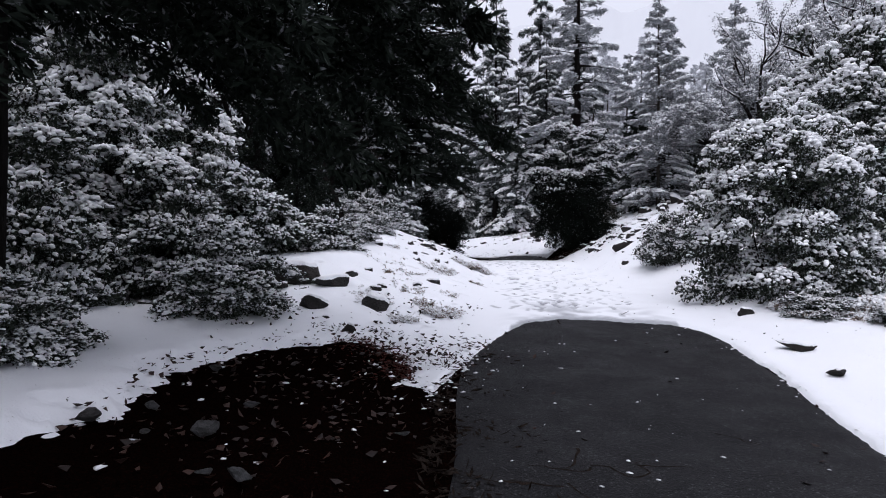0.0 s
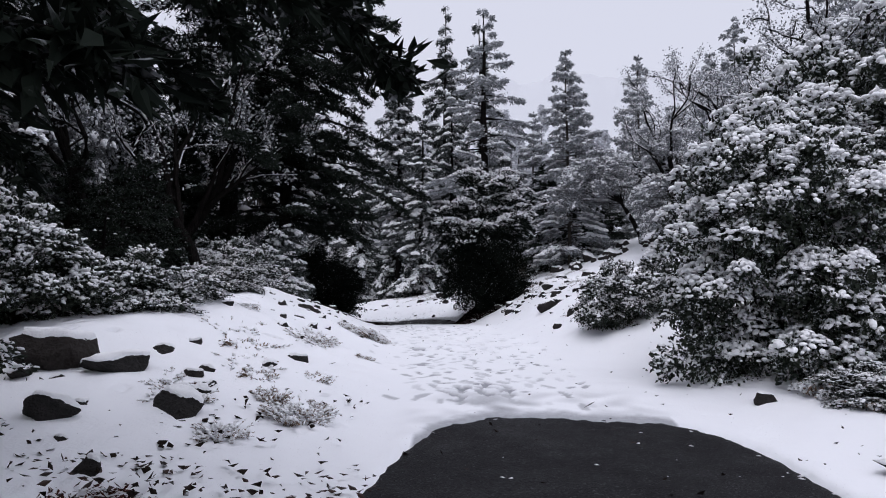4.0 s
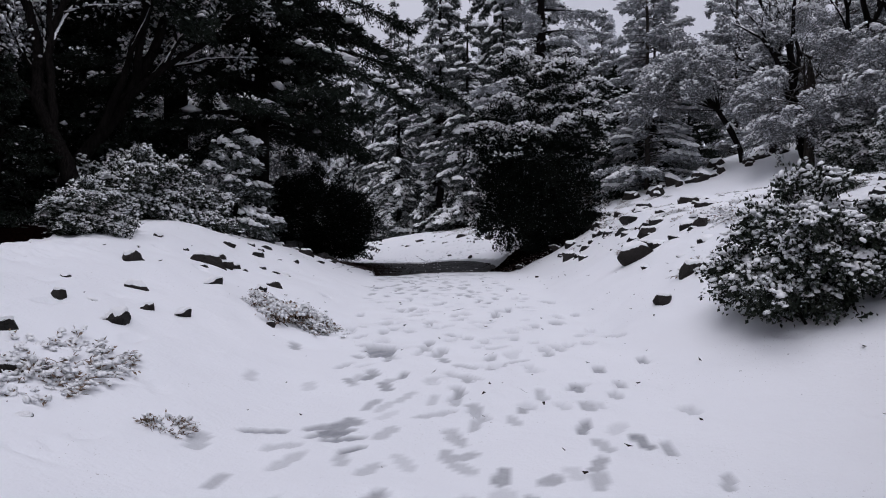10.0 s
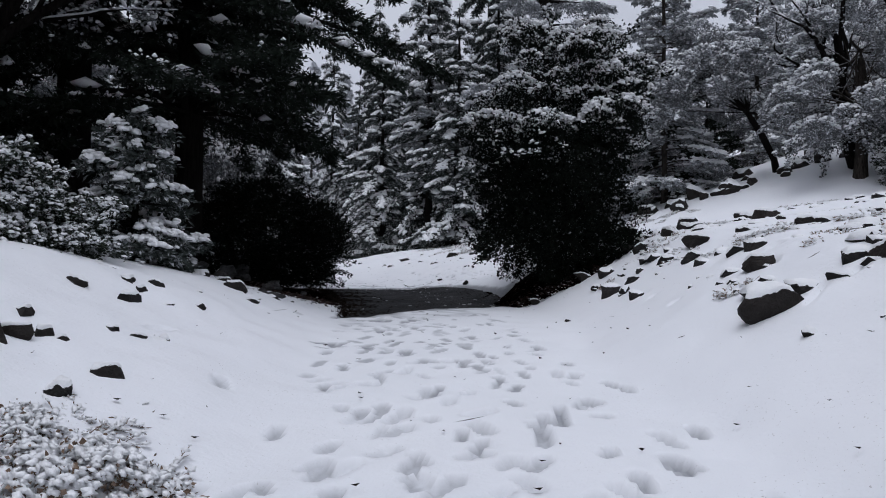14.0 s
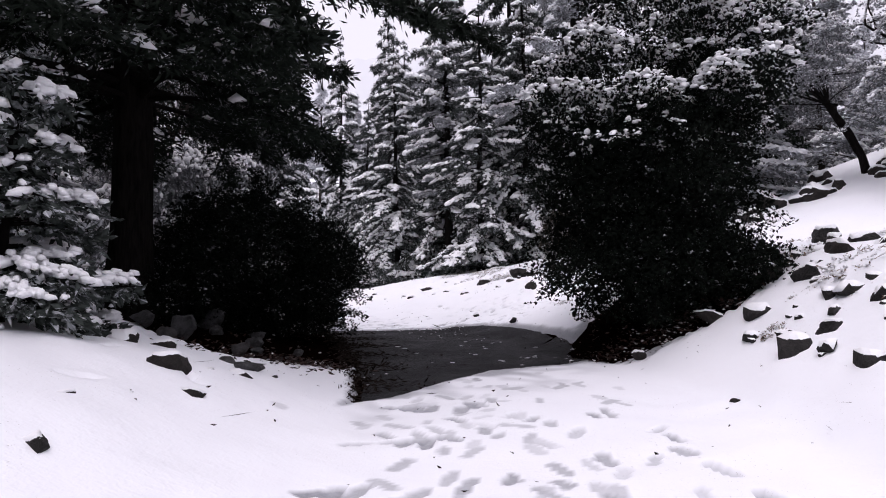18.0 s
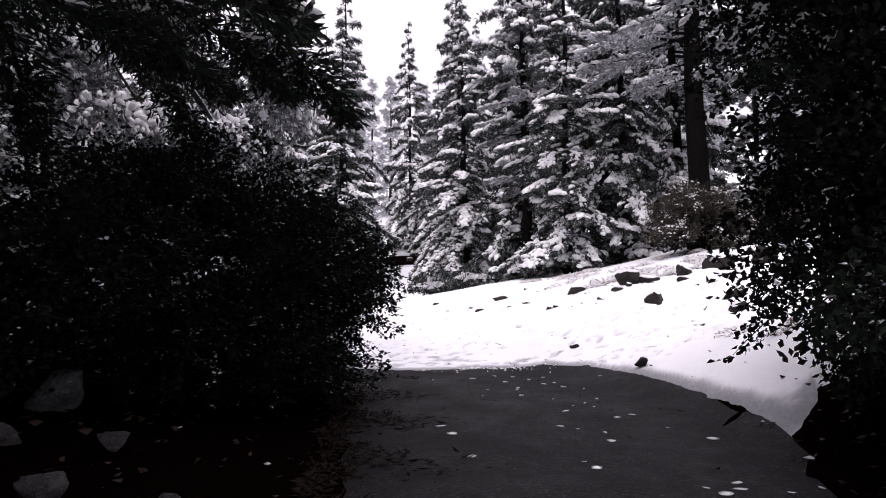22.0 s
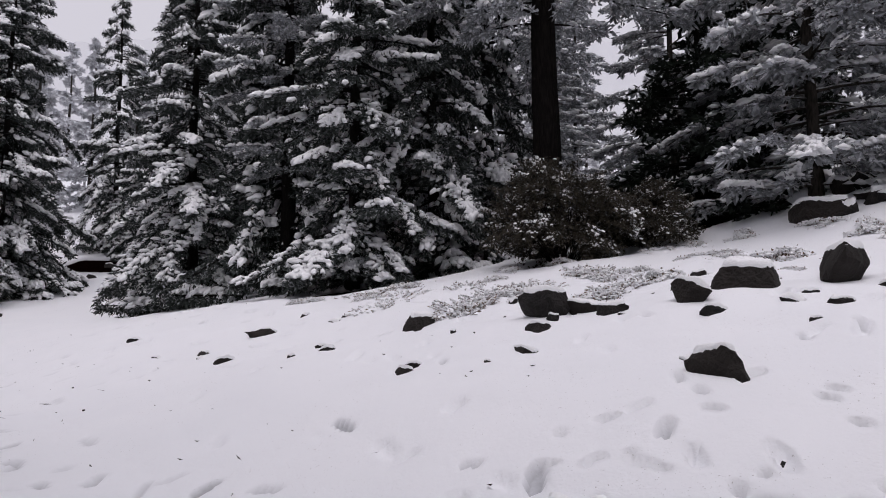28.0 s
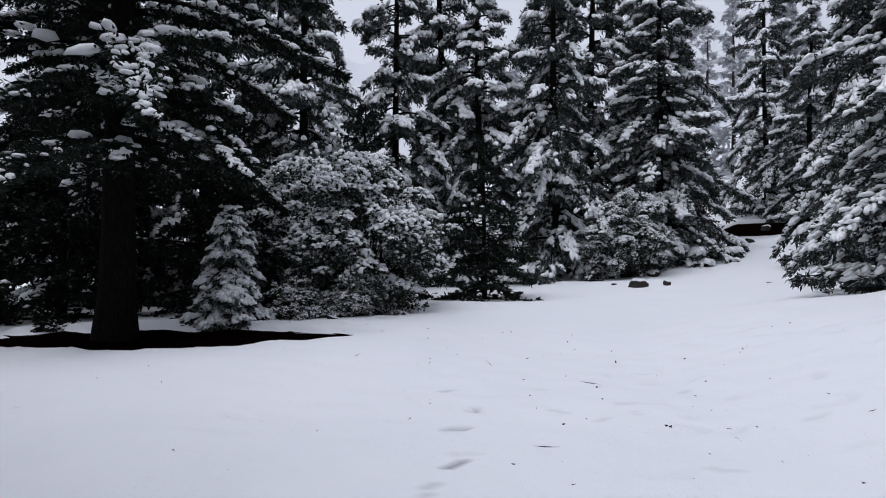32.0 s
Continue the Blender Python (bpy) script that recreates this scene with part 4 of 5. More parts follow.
plant(low, -17.6, 40.4, 0.7, 1.0)
plant(low, -18.4, 39.6, 0.8, 3.0)
plant(oak_b, -19.0, 57.2, 1.2, 3.3)

# bare-stemmed pines at the back of the bank
tall_pine = conifer_thing("pine_tree", spot(1.35, 38.7), "tall pine with a thick black trunk and thin twiggy boughs", "tree",
                          conifer(61, 17, 3.2, 0.3, 24, 6, 0.3, 0.05, 0.18, 1.8, 0.8, 0.5, 0.019, 0.15, 0.04, 0.0, 1.0), (BARK, NEEDLE_FROST_HAZE, SNOW), "thick-stemmed pines")
for x, y, s, a in ((-4.2, 43.8, 0.7, 4.2),):
    plant(tall_pine, x, y, s, a)
olive = leafy_thing("olive_shrub", spot(1.2, 37.4), "olive-brown shrub thinly dusted with snow", "shrub",
                    leafy(62, lumpy(62, 40, 1.2, 0.8, 2.0, 0.2, 0.4, 0.8, 0.05), 3000, 0.05, 0.06, 0.06, 0.3, 12, 0.02, 0.3, 0.04, None, 0.0, 1, 260, 0.5, 0.3), (BARK, LEAF_OLIVE, SNOW))
plant(olive, 2.9, 37.6, 0.7, 2.0)

# frosted trees on the slope
spruce_f = conifer_thing("spruce_tree", spot(8.0, 45.0), "tall frosted spruce on the slope, colour paled for mist", "tree",
                         conifer(52, 14, 3.3, 0.03, 32, 7, 0.42, 0.12, 0.25, 0.8, 1.5, 0.85, 0.009, 0.08, 0.06, 0.0, 1.2), FROST, "frosted conifers on the slope")
pine_f = conifer_thing("pine_tree", spot(24.0, 41.0), "frosted pine with an open crown, colour paled for mist", "tree",
                       conifer(53, 20, 2.7, 0.1, 36, 7, 0.2, 0.12, 0.26, 1.0, 1.5, 0.5, 0.008, 0.08, 0.06, 0.0, 1.2), FROST, "frosted conifers on the slope")
far_tree = conifer_thing("spruce_tree", spot(31, 76), "spruce far up the slope, mist put into its pale colour", "tree",
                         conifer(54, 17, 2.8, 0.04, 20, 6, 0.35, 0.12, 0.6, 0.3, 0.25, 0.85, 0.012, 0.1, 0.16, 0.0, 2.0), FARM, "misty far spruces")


def branching(seed, H, lean=(0.0, 0.0), spread=0.55, r0=0.15, leaves=1.0, snow=1.0):
    """An open oak of forking crooked limbs: limb tubes, sparse leaf tufts at the twigs, snow lying along the limbs."""
    r = np.random.default_rng(seed)
    paths, tips, SP, SD, SW = [], [], [], [], []

    def limb(p, way, ln, rad, level):
        n = 7
        pts, d = [p], way
        for _ in range(n - 1):
            d = d + r.normal(0, 0.16, 3) + [0, 0, 0.05 if level else 0.03]
            d = d / np.linalg.norm(d)
            pts.append(pts[-1] + d * ln / (n - 1))
        pts = np.array(pts)
        paths.append((pts, np.linspace(rad, rad * 0.55, n)))
        flat = np.hypot(*d[:2])
        m = int(ln * 14 * snow * (0.3 + flat) * (level > 0) * (p[2] > H * 0.3))
        if m:
            t = r.uniform(0, n - 1, m)
            q = np.stack([np.interp(t, np.arange(n), pts[:, c]) for c in range(3)], 1)
            SP.append(q + [0, 0, rad * 0.75 + 0.01])
            SD.append(np.repeat((pts[-1] - pts[0])[None], m, 0))
            SW.append(np.full(m, rad * 0.4 + 0.016))
        if level == 3:
            tips.append(pts[3:])
            return
        for k in range(3 if level else 5):
            t = r.uniform(0.35, 1.0) if k else 1.0
            q = pts[min(n - 1, int(t * (n - 1)))]
            turn = r.normal(0, 1, 3)
            turn -= d * (turn @ d)
            turn /= np.linalg.norm(turn) + 1e-9
            w = d + turn * spread * r.uniform(0.7, 1.6)
            limb(q, w / np.linalg.norm(w), ln * r.uniform(0.5, 0.75), rad * r.uniform(0.4, 0.6), level + 1)

    w = np.array([lean[0], lean[1], 1.0])
    limb(np.array([0, 0, -0.15]), w / np.linalg.norm(w), H * 0.42, r0, 0)
    T = np.concatenate(tips)
    T = T[T[:, 2] > H * 0.32]
    P = np.repeat(T, int(14 * leaves), 0) + r.normal(0, 0.13, (len(T) * int(14 * leaves), 3))
    L = r.uniform(0.05, 0.11, len(P))
    leaf = blades(P, r.normal(size=P.shape), L, L * 0.34, r)
    k = r.random(len(P)) < 0.2 * snow
    SP.append(P[k] + [0, 0, 0.03])
    SD.append(r.normal(size=(k.sum(), 3)))
    SW.append(np.full(k.sum(), 0.042))
    SP, SD, SW = np.concatenate(SP), np.concatenate(SD), np.concatenate(SW)
    ln = np.where(SW < 0.041, r.uniform(0.07, 0.14, len(SW)), SW * r.uniform(0.7, 1.5, len(SW)))
    return tubes(paths, 6), leaf, lumps(SP, SD, ln, SW * r.uniform(0.7, 1.0, len(SW)), SW * 0.7, r, True)


bare_oak = leafy_thing("oak_tree", spot(-8.0, 17.2), "open oak of dark crooked limbs lined with snow", "tree",
                       branching(81, 9.5, (0.05, 0.0), 0.5, 0.16, 1.5, 0.8), (BARK, LEAF_FROST, SNOW), "open snow-lined oaks")
bare_oak_b = leafy_thing("oak_tree", spot(11.0, 32.2), "tall oak with a dark slanting stem and snow-lined limbs", "tree",
                         branching(83, 10.5, (-0.12, 0.0), 0.6, 0.2, 1.8, 0.75), (BARK, LEAF_FROST, SNOW), "open snow-lined oaks")
for x, y, k, t in ((-6.3, 15.7, 0.9, 2.0), (-8.2, 14.4, 0.95, 4.0), (-9.3, 12.4, 1.1, 1.1)):
    plant(bare_oak, x, y, k, t)
for x, y, k, t in ((12.6, 34.0, 1.1, 2.4), (14.5, 31.0, 1.0, 4.1), (8.4, 14.6, 0.8, 0.4), (9.6, 11.6, 0.9, 3.3)):
    plant(bare_oak_b, x, y, k, t)
bz = np.array([-0.2, 0.6, 1.4, 2.3, 3.2, 4.2])
leafy_thing("oak_tree", spot(9.4, 34.4), "leaning oak with a bent black stem and frosted crown", "tree",
                       leafy(72, [(x - 2.2, y, z, a, b, q) for x, y, z, a, b, q in lumpy(72, 46, 2.2, 1.8, 5.6, 0.3, 0.55, 0.8, 0.4)], 3600, 0.08, 0.08, 0.8, 0.0, 12, 0.045, 0.3, 0.07,
                             (np.stack([-0.18 * bz - 0.11 * bz ** 2 * (bz > 1), 0.05 * bz, bz], 1), np.array([0.15, 0.11, 0.12, 0.09, 0.07, 0.05])), 0.0, 1.5, 130, 0.7, 0.8), (BARK, LEAF_FROST, SNOW))
frost_oak = leafy_thing("oak_tree", spot(10.6, 31.3), "frosted oak with a dark stem and snow-lined branches", "tree",
                        leafy(71, lumpy(71, 60, 2.3, 2.1, 6.0, 0.3, 0.6, 0.8, 0.22), 4200, 0.08, 0.08, 0.8, 0.0, 14, 0.055, 0.3, 0.07,
                              (np.stack([0.05 * bz, 0.02 * bz ** 2, bz], 1), np.array([0.24, 0.18, 0.16, 0.14, 0.11, 0.07])), 0.0, 1.5, 160, 0.7, 0.8), (BARK_SNOWY, LEAF_FROST, SNOW), "frosted oaks on the slope")
for x, y, s, a in ((13.0, 28.5, 1.2, 2.0), (14.5, 25.5, 1.3, 4.0), (13.5, 21.5, 1.3, 5.0), (16.5, 30, 1.3, 0.5), (12.2, 17.5, 1.25, 1.5), (15, 36, 1.2, 2.5), (18, 24, 1.4, 3.2), (11, 13.5, 1.2, 3.7)):
    plant(frost_oak, x, y, s, a)
for x, y, s, a in ((-11.2, 15.4, 1.1, 2.2), (-11.4, 11.8, 1.1, 5.2), (-9.0, 28.6, 1.0, 0.3)):
    plant(frost_oak, x, y, s, a, 0.0, 1.6)
for x, y, s, a in ((11.5, 30.0, 0.7, 1.0), (12.0, 27.0, 0.8, 2.0), (10.5, 24.5, 0.7, 4.0), (9.8, 20.5, 0.8, 5.0), (14.0, 31.5, 0.9, 3.0)):
    plant(oak_b, x, y, s, a, 0.05)
for k, (x, y, s) in enumerate(((11.5, 42, 0.9), (16.8, 52, 1.0), (13, 48, 0.95), (19.5, 46, 0.9), (5.5, 50, 1.0), (22, 50, 0.95), (16, 41, 0.85), (25, 44, 0.95), (21, 38, 0.9), (3.0, 53, 1.0), (-1.5, 52, 1.0), (9, 56, 1.0), (28, 37, 1.0), (23, 30, 0.95), (27, 52, 1.0), (6.0, 36.6, 0.9))):
    plant(pine_f if k in (3, 12) else spruce_f, x, y, s, rng.uniform(0, 6))
for k, (x, y, s) in enumerate(((-11, 11, 0.8), (-14, 14, 0.9), (-17, 22, 0.9), (-17, 26, 0.85), (-19, 16, 1.0), (-13, 8, 0.8), (-20, 27, 0.9), (-22, 21, 1.0), (-17, 9, 0.9), (-23, 13, 1.0), (-12, 3, 0.8), (-16, 2, 0.9), (-26, 26, 1.0), (-12.5, 27.5, 0.7))):
    plant(spruce_f if k % 2 else pine_f, x, y, s, rng.uniform(0, 6))
# the far hill that closes the view, its mist put into a pale colour
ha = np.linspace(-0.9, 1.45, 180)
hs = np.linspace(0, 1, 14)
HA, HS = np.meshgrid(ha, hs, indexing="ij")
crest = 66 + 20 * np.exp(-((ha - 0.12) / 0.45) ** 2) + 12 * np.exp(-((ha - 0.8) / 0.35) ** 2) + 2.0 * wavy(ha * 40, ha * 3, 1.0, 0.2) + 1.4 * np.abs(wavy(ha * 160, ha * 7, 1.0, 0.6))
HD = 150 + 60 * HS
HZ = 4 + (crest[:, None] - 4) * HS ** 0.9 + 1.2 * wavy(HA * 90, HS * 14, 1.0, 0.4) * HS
tagged(new("misty_hill", mesh_of("misty_hill", np.stack([HD * np.sin(HA), 10 + HD * np.cos(HA), HZ], -1), grid_faces(len(ha), len(hs)), MIST, True)), "wooded hillside, mist put into its pale colour", "hill", kind="structure")
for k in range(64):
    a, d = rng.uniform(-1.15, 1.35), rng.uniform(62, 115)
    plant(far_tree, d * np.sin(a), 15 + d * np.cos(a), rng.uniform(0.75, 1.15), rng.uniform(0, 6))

# ---- boulders and stones ----
def boulder(seed, squash, cuts=10, fine=4):
    """A broken angular rock about one metre across, and the snow lying on it."""
    r = np.random.default_rng(seed)
    bm = bmesh.new()
    bmesh.ops.create_icosphere(bm, subdivisions=fine, radius=1.0)
    v = np.array([q.co[:] for q in bm.verts])
    f = np.array([[q.index for q in t.verts] for t in bm.faces])
    bm.free()
    n = r.normal(size=(cuts, 3))
    n = np.concatenate([n, [[0.1, 0.1, 1.0], [0, 0, -1.0]]])
    n /= np.linalg.norm(n, axis=1)[:, None]
    d = np.concatenate([r.uniform(0.33, 0.55, cuts), [0.4, 0.5]])
    inv = np.clip(v @ n.T, 0.02, None) / d
    v = v / ((inv ** 40).sum(1) ** (1 / 40))[:, None]
    v *= [1.1, r.uniform(0.7, 0.95), squash]
    k = np.stack([wavy(v[:, 0] * 9, v[:, 1] * 9 + v[:, 2] * 7, 1.0, seed + c) for c in range(3)], 1)
    k2 = np.stack([wavy(v[:, 0] * 31, v[:, 2] * 31 + v[:, 1] * 27, 1.0, seed + c) for c in range(3)], 1)
    v = v + 0.02 * k + 0.011 * k2 + r.normal(0, 0.003, v.shape)
    v = v - (v.max(0) + v.min(0)) / 2
    v *= np.array([1.0, r.uniform(0.75, 0.95), squash]) / (v.max(0) - v.min(0))
    e1, e2 = v[f[:, 1]] - v[f[:, 0]], v[f[:, 2]] - v[f[:, 0]]
    n = np.cross(e1, e2)
    n /= np.linalg.norm(n, axis=1)[:, None] + 1e-9
    vn = np.zeros_like(v)
    for c in range(3):
        np.add.at(vn, f[:, c], n)
    vn /= np.linalg.norm(vn, axis=1)[:, None] + 1e-9
    top = soft(0.45, 0.8, vn[:, 2]) * soft(0.0, 0.2 * squash, v[:, 2] - 0.1 * squash)
    for _ in range(4):
        m = top[f].mean(1)
        acc, cnt = np.zeros(len(v)), np.zeros(len(v))
        for c in range(3):
            np.add.at(acc, f[:, c], m)
            np.add.at(cnt, f[:, c], 1)
        top = acc / np.maximum(cnt, 1)
    top = soft(0.12, 0.6, top)
    cap = v + np.stack([vn[:, 0] * 0.012, vn[:, 1] * 0.012, np.ones(len(v)) * 0.05], 1) * top[:, None] - 0.012 * (1 - top[:, None]) * vn
    use = (top[f].max(1) > 0.02)
    ids, inv = np.unique(f[use], return_inverse=True)
    return (v, f), (cap[ids], inv.reshape(-1, 3)) if use.any() else None


def boulder_thing(name, seed, squash, label, group):
    rock, cap = boulder(seed, squash)
    ob = tagged(new(name, mesh_of(name, *rock, ROCK, False)), label, "rock", group)
    if cap is not None:
        part("snow_cap", mesh_of("snow_cap", *cap, SNOW, True), ob, "soft white cap of snow")
    return ob


SQUASH = (0.85, 0.7, 1.0, 0.62, 0.78)
ROCKS = [boulder_thing("boulder", 100 + k, sq, "dark grey angular boulder capped with snow", "boulders on the banks") for k, sq in enumerate(SQUASH)]
rng = np.random.default_rng(12)


DRY = []
for ob in ROCKS:
    DRY.append(ob.data.copy())
    DRY[-1].materials[0] = ROCK_DRY


def lay(k, x, y, w, sink=0.3, turn=None, snowless=False, flat=1.0):
    ob = ROCKS[k % 5]
    h = SQUASH[k % 5] * w * flat * 0.5
    m = Matrix.LocRotScale((x, y, G(x, y) + 0.1 + h * (1 - 2 * sink)), Euler((rng.normal(0, 0.12), rng.normal(0, 0.12), rng.uniform(0, 6.3) if turn is None else turn)), None)
    c = copy_thing(ob, m)
    c.scale = (w, w, w * flat)
    if snowless:
        c["label"] = "grey angular rock lying in needle litter"
        for q in list(c.children):
            bpy.data.objects.remove(q)
        c.data = DRY[k % 5]
    return c


BIG_RIGHT = [(2.45, 19.7, 0.5), (2.26, 19.2, 0.45), (2.25, 16.9, 0.45), (3.02, 19.4, 0.4), (1.95, 15.7, 0.66), (1.9, 15.0, 0.18), (2.2, 13.9, 0.42), (1.74, 13.4, 0.3), (2.95, 15.2, 0.3), (2.74, 15.5, 0.46), (3.17, 16.9, 0.3),
             (3.9, 20.4, 0.35), (3.7, 19.2, 0.36), (2.4, 15.6, 0.26), (1.6, 19.8, 0.3), (4.55, 17.9, 0.34), (2.05, 14.3, 0.1), (2.2, 24.0, 0.7), (2.8, 4.95, 0.42), (2.85, 7.1, 0.42), (2.75, 3.75, 0.22), (4.2, 8.0, 0.3), (1.9, 21.9, 0.42), (1.1, 21.7, 0.36), (2.05, 21.1, 0.5), (2.6, 21.6, 0.55), (3.2, 22.4, 0.6), (3.5, 24.0, 0.7)]
BIG_LEFT = [(-3.35, 13.8, 0.55), (-3.45, 14.4, 0.24), (-2.85, 12.9, 0.34), (-3.24, 13.5, 0.2), (-2.97, 14.9, 0.2), (-2.94, 14.15, 0.14), (-3.24, 14.05, 0.26), (-3.37, 16.1, 0.2), (-1.97, 12.3, 0.12), (-2.65, 11.4, 0.2), (-2.05, 9.4, 0.15),
            (-3.97, 6.5, 0.75), (-3.47, 6.6, 0.68), (-3.4, 7.4, 0.34), (-3.3, 5.3, 0.44), (-2.53, 5.8, 0.5), (-2.78, 6.8, 0.2), (-4.1, 6.2, 0.4), (-4.3, 7.0, 0.4)]
BIG_ROAD = [(-4.74, 20.6, 0.6), (-5.16, 20.5, 0.62), (-5.23, 22.3, 0.7), (-4.39, 18.95, 0.5), (-4.21, 19.2, 0.42), (-3.65, 18.35, 0.48), (-3.48, 19.4, 0.46), (-3.72, 19.4, 0.3), (-3.37, 18.95, 0.32), (-3.53, 18.7, 0.24), (-3.87, 20.1, 0.3),
            (-3.78, 20.3, 0.3), (-4.75, 21.4, 0.3), (-3.26, 19.4, 0.12), (-4.6, 20.0, 0.34), (-4.1, 21.0, 0.3), (-4.4, 21.8, 0.36), (-3.7, 21.3, 0.2), (0.64, 19.4, 0.14), (0.32, 21.7, 0.3)]
BIG_LATE = [(-4.12, 35.5, 0.45), (-3.82, 35.8, 0.2), (-3.05, 35.3, 0.26), (-2.08, 33.6, 0.52), (-1.05, 32.1, 0.56), (-0.68, 31.9, 0.42), (-1.32, 31.6, 0.36), (-0.08, 31.0, 0.48), (0.44, 31.0, 0.72), (1.17, 30.7, 0.66), (1.55, 30.4, 0.5),
            (-0.7, 29.6, 0.52), (0.32, 28.95, 0.46), (0.25, 28.3, 0.42), (-2.0, 28.2, 0.15), (-0.76, 27.9, 0.15), (-1.17, 26.5, 0.22), (0.41, 30.3, 0.3), (0.61, 30.1, 0.3), (2.3, 30.0, 0.6), (3.0, 30.6, 0.6)]
BIG_END = [(-16.6, 53.3, 0.95), (-17.7, 57.4, 0.8), (-17.8, 54.0, 0.3), (-18.4, 41.8, 0.5), (-17.2, 39.7, 0.42), (-21.7, 47.9, 0.36), (-20.5, 42.8, 0.26), (-11.8, 52.6, 0.3), (-9.6, 51.4, 1.2), (-8.5, 46.3, 0.6), (-17.2, 68.3, 0.9), (-19.0, 69.3, 0.9), (-17.4, 72.6, 0.8), (-15.8, 54.2, 0.5)]
for n, rows in enumerate((BIG_RIGHT, BIG_LEFT, BIG_ROAD, BIG_LATE, BIG_END)):
    for k, (x, y, w) in enumerate(rows):
        proud = (n == 3 and x < 0.2 and y > 32.5) or (n == 1 and y < 8)
        lay(k + n, x, y, w * (0.9 if proud and n == 1 else 0.82 if n == 3 else 0.62 if n == 2 else 0.82), 0.28 if proud else 0.3 if n == 3 and w > 0.4 else 0.42, snowless=n == 2 and x < -3 and y > 19.3, flat=0.55 if n == 0 and y < 9 else 1.0 if n == 3 and w > 0.4 else 0.85)
for k, (x, y, w) in enumerate(((-2.28, 1.46, 0.13), (-2.87, 1.14, 0.12), (-3.07, 0.72, 0.2), (-1.01, 1.17, 0.1), (-1.68, 0.13, 0.16), (-3.06, 2.4, 0.15), (-2.52, 0.51, 0.08), (-2.27, 0.8, 0.2), (-1.85, 0.05, 0.09))):
    lay(k, x, y, w, 0.75, snowless=True, flat=0.45)
# the stony crest and scattered stones of the right bank, and stones of the left one
for k in range(48):
    x, y = rng.uniform(5.0, 13.0), rng.uniform(33.5, 36.5)
    lay(k, x - 0.2 * (y - 35), y, rng.uniform(0.35, 0.9), 0.45)
scatter = []
for k in range(680):
    y = rng.uniform(13.5, 29.0)
    x = line_x(y) + (3.3 if 21.0 < y < 28.5 else 2.3) + abs(rng.normal(0, 4.2))
    scatter.append((x, y, rng.choice([0.07, 0.1, 0.16, 0.26]) * rng.uniform(0.8, 1.2) * (0.6 if y > 24 else 1.0)))
for k in range(60):
    y = rng.uniform(3.5, 18.0)
    lay(k, line_x(y) - 2.6 - abs(rng.normal(0, 1.1)), y, rng.uniform(0.11, 0.26), 0.45)
for k in range(60):
    y = rng.uniform(28.0, 37.0)
    lay(k, line_x(y) + 3.0 + abs(rng.normal(0, 3.0)), y, rng.uniform(0.1, 0.28), 0.47)
for ob in ROCKS:
    ob.matrix_basis = Matrix.LocRotScale((3.0 + rng.uniform(0, 2), 21 + rng.uniform(0, 5), 0), Euler((0, 0, rng.uniform(0, 6))), (0.4, 0.4, 0.4))
    ob.location.z = G(ob.location.x, ob.location.y) + 0.14


# the many small stones of the right bank
SMALL = [boulder(400 + k, SQUASH[k], 10, 2) for k in range(5)]
piles = ([], [], 0), ([], [], 0)
for k, (x, y, w) in enumerate(scatter):
    turn = rng.uniform(0, 6.3)
    c, s = np.cos(turn), np.sin(turn)
    low = G(x, y) + 0.1 + 0.06 * SQUASH[k % 5] * w * 0.5
    piles = list(piles)
    for n, geo in enumerate(SMALL[k % 5]):
        v = geo[0] * w
        v = np.stack([v[:, 0] * c - v[:, 1] * s + x, v[:, 0] * s + v[:, 1] * c + y, v[:, 2] + low], 1)
        vs, fs, base = piles[n]
        piles[n] = (vs + [v], fs + [geo[1] + base], base + len(v))
stones = tagged(new("stone", mesh_of("stone", np.concatenate(piles[0][0]), np.concatenate(piles[0][1]), ROCK, False)), "small dark stones poking through the snow", "rock", kind="stuff")
part("snow_cap", mesh_of("stone_snow", np.concatenate(piles[1][0]), np.concatenate(piles[1][1]), SNOW, True), stones, "thin caps of snow")


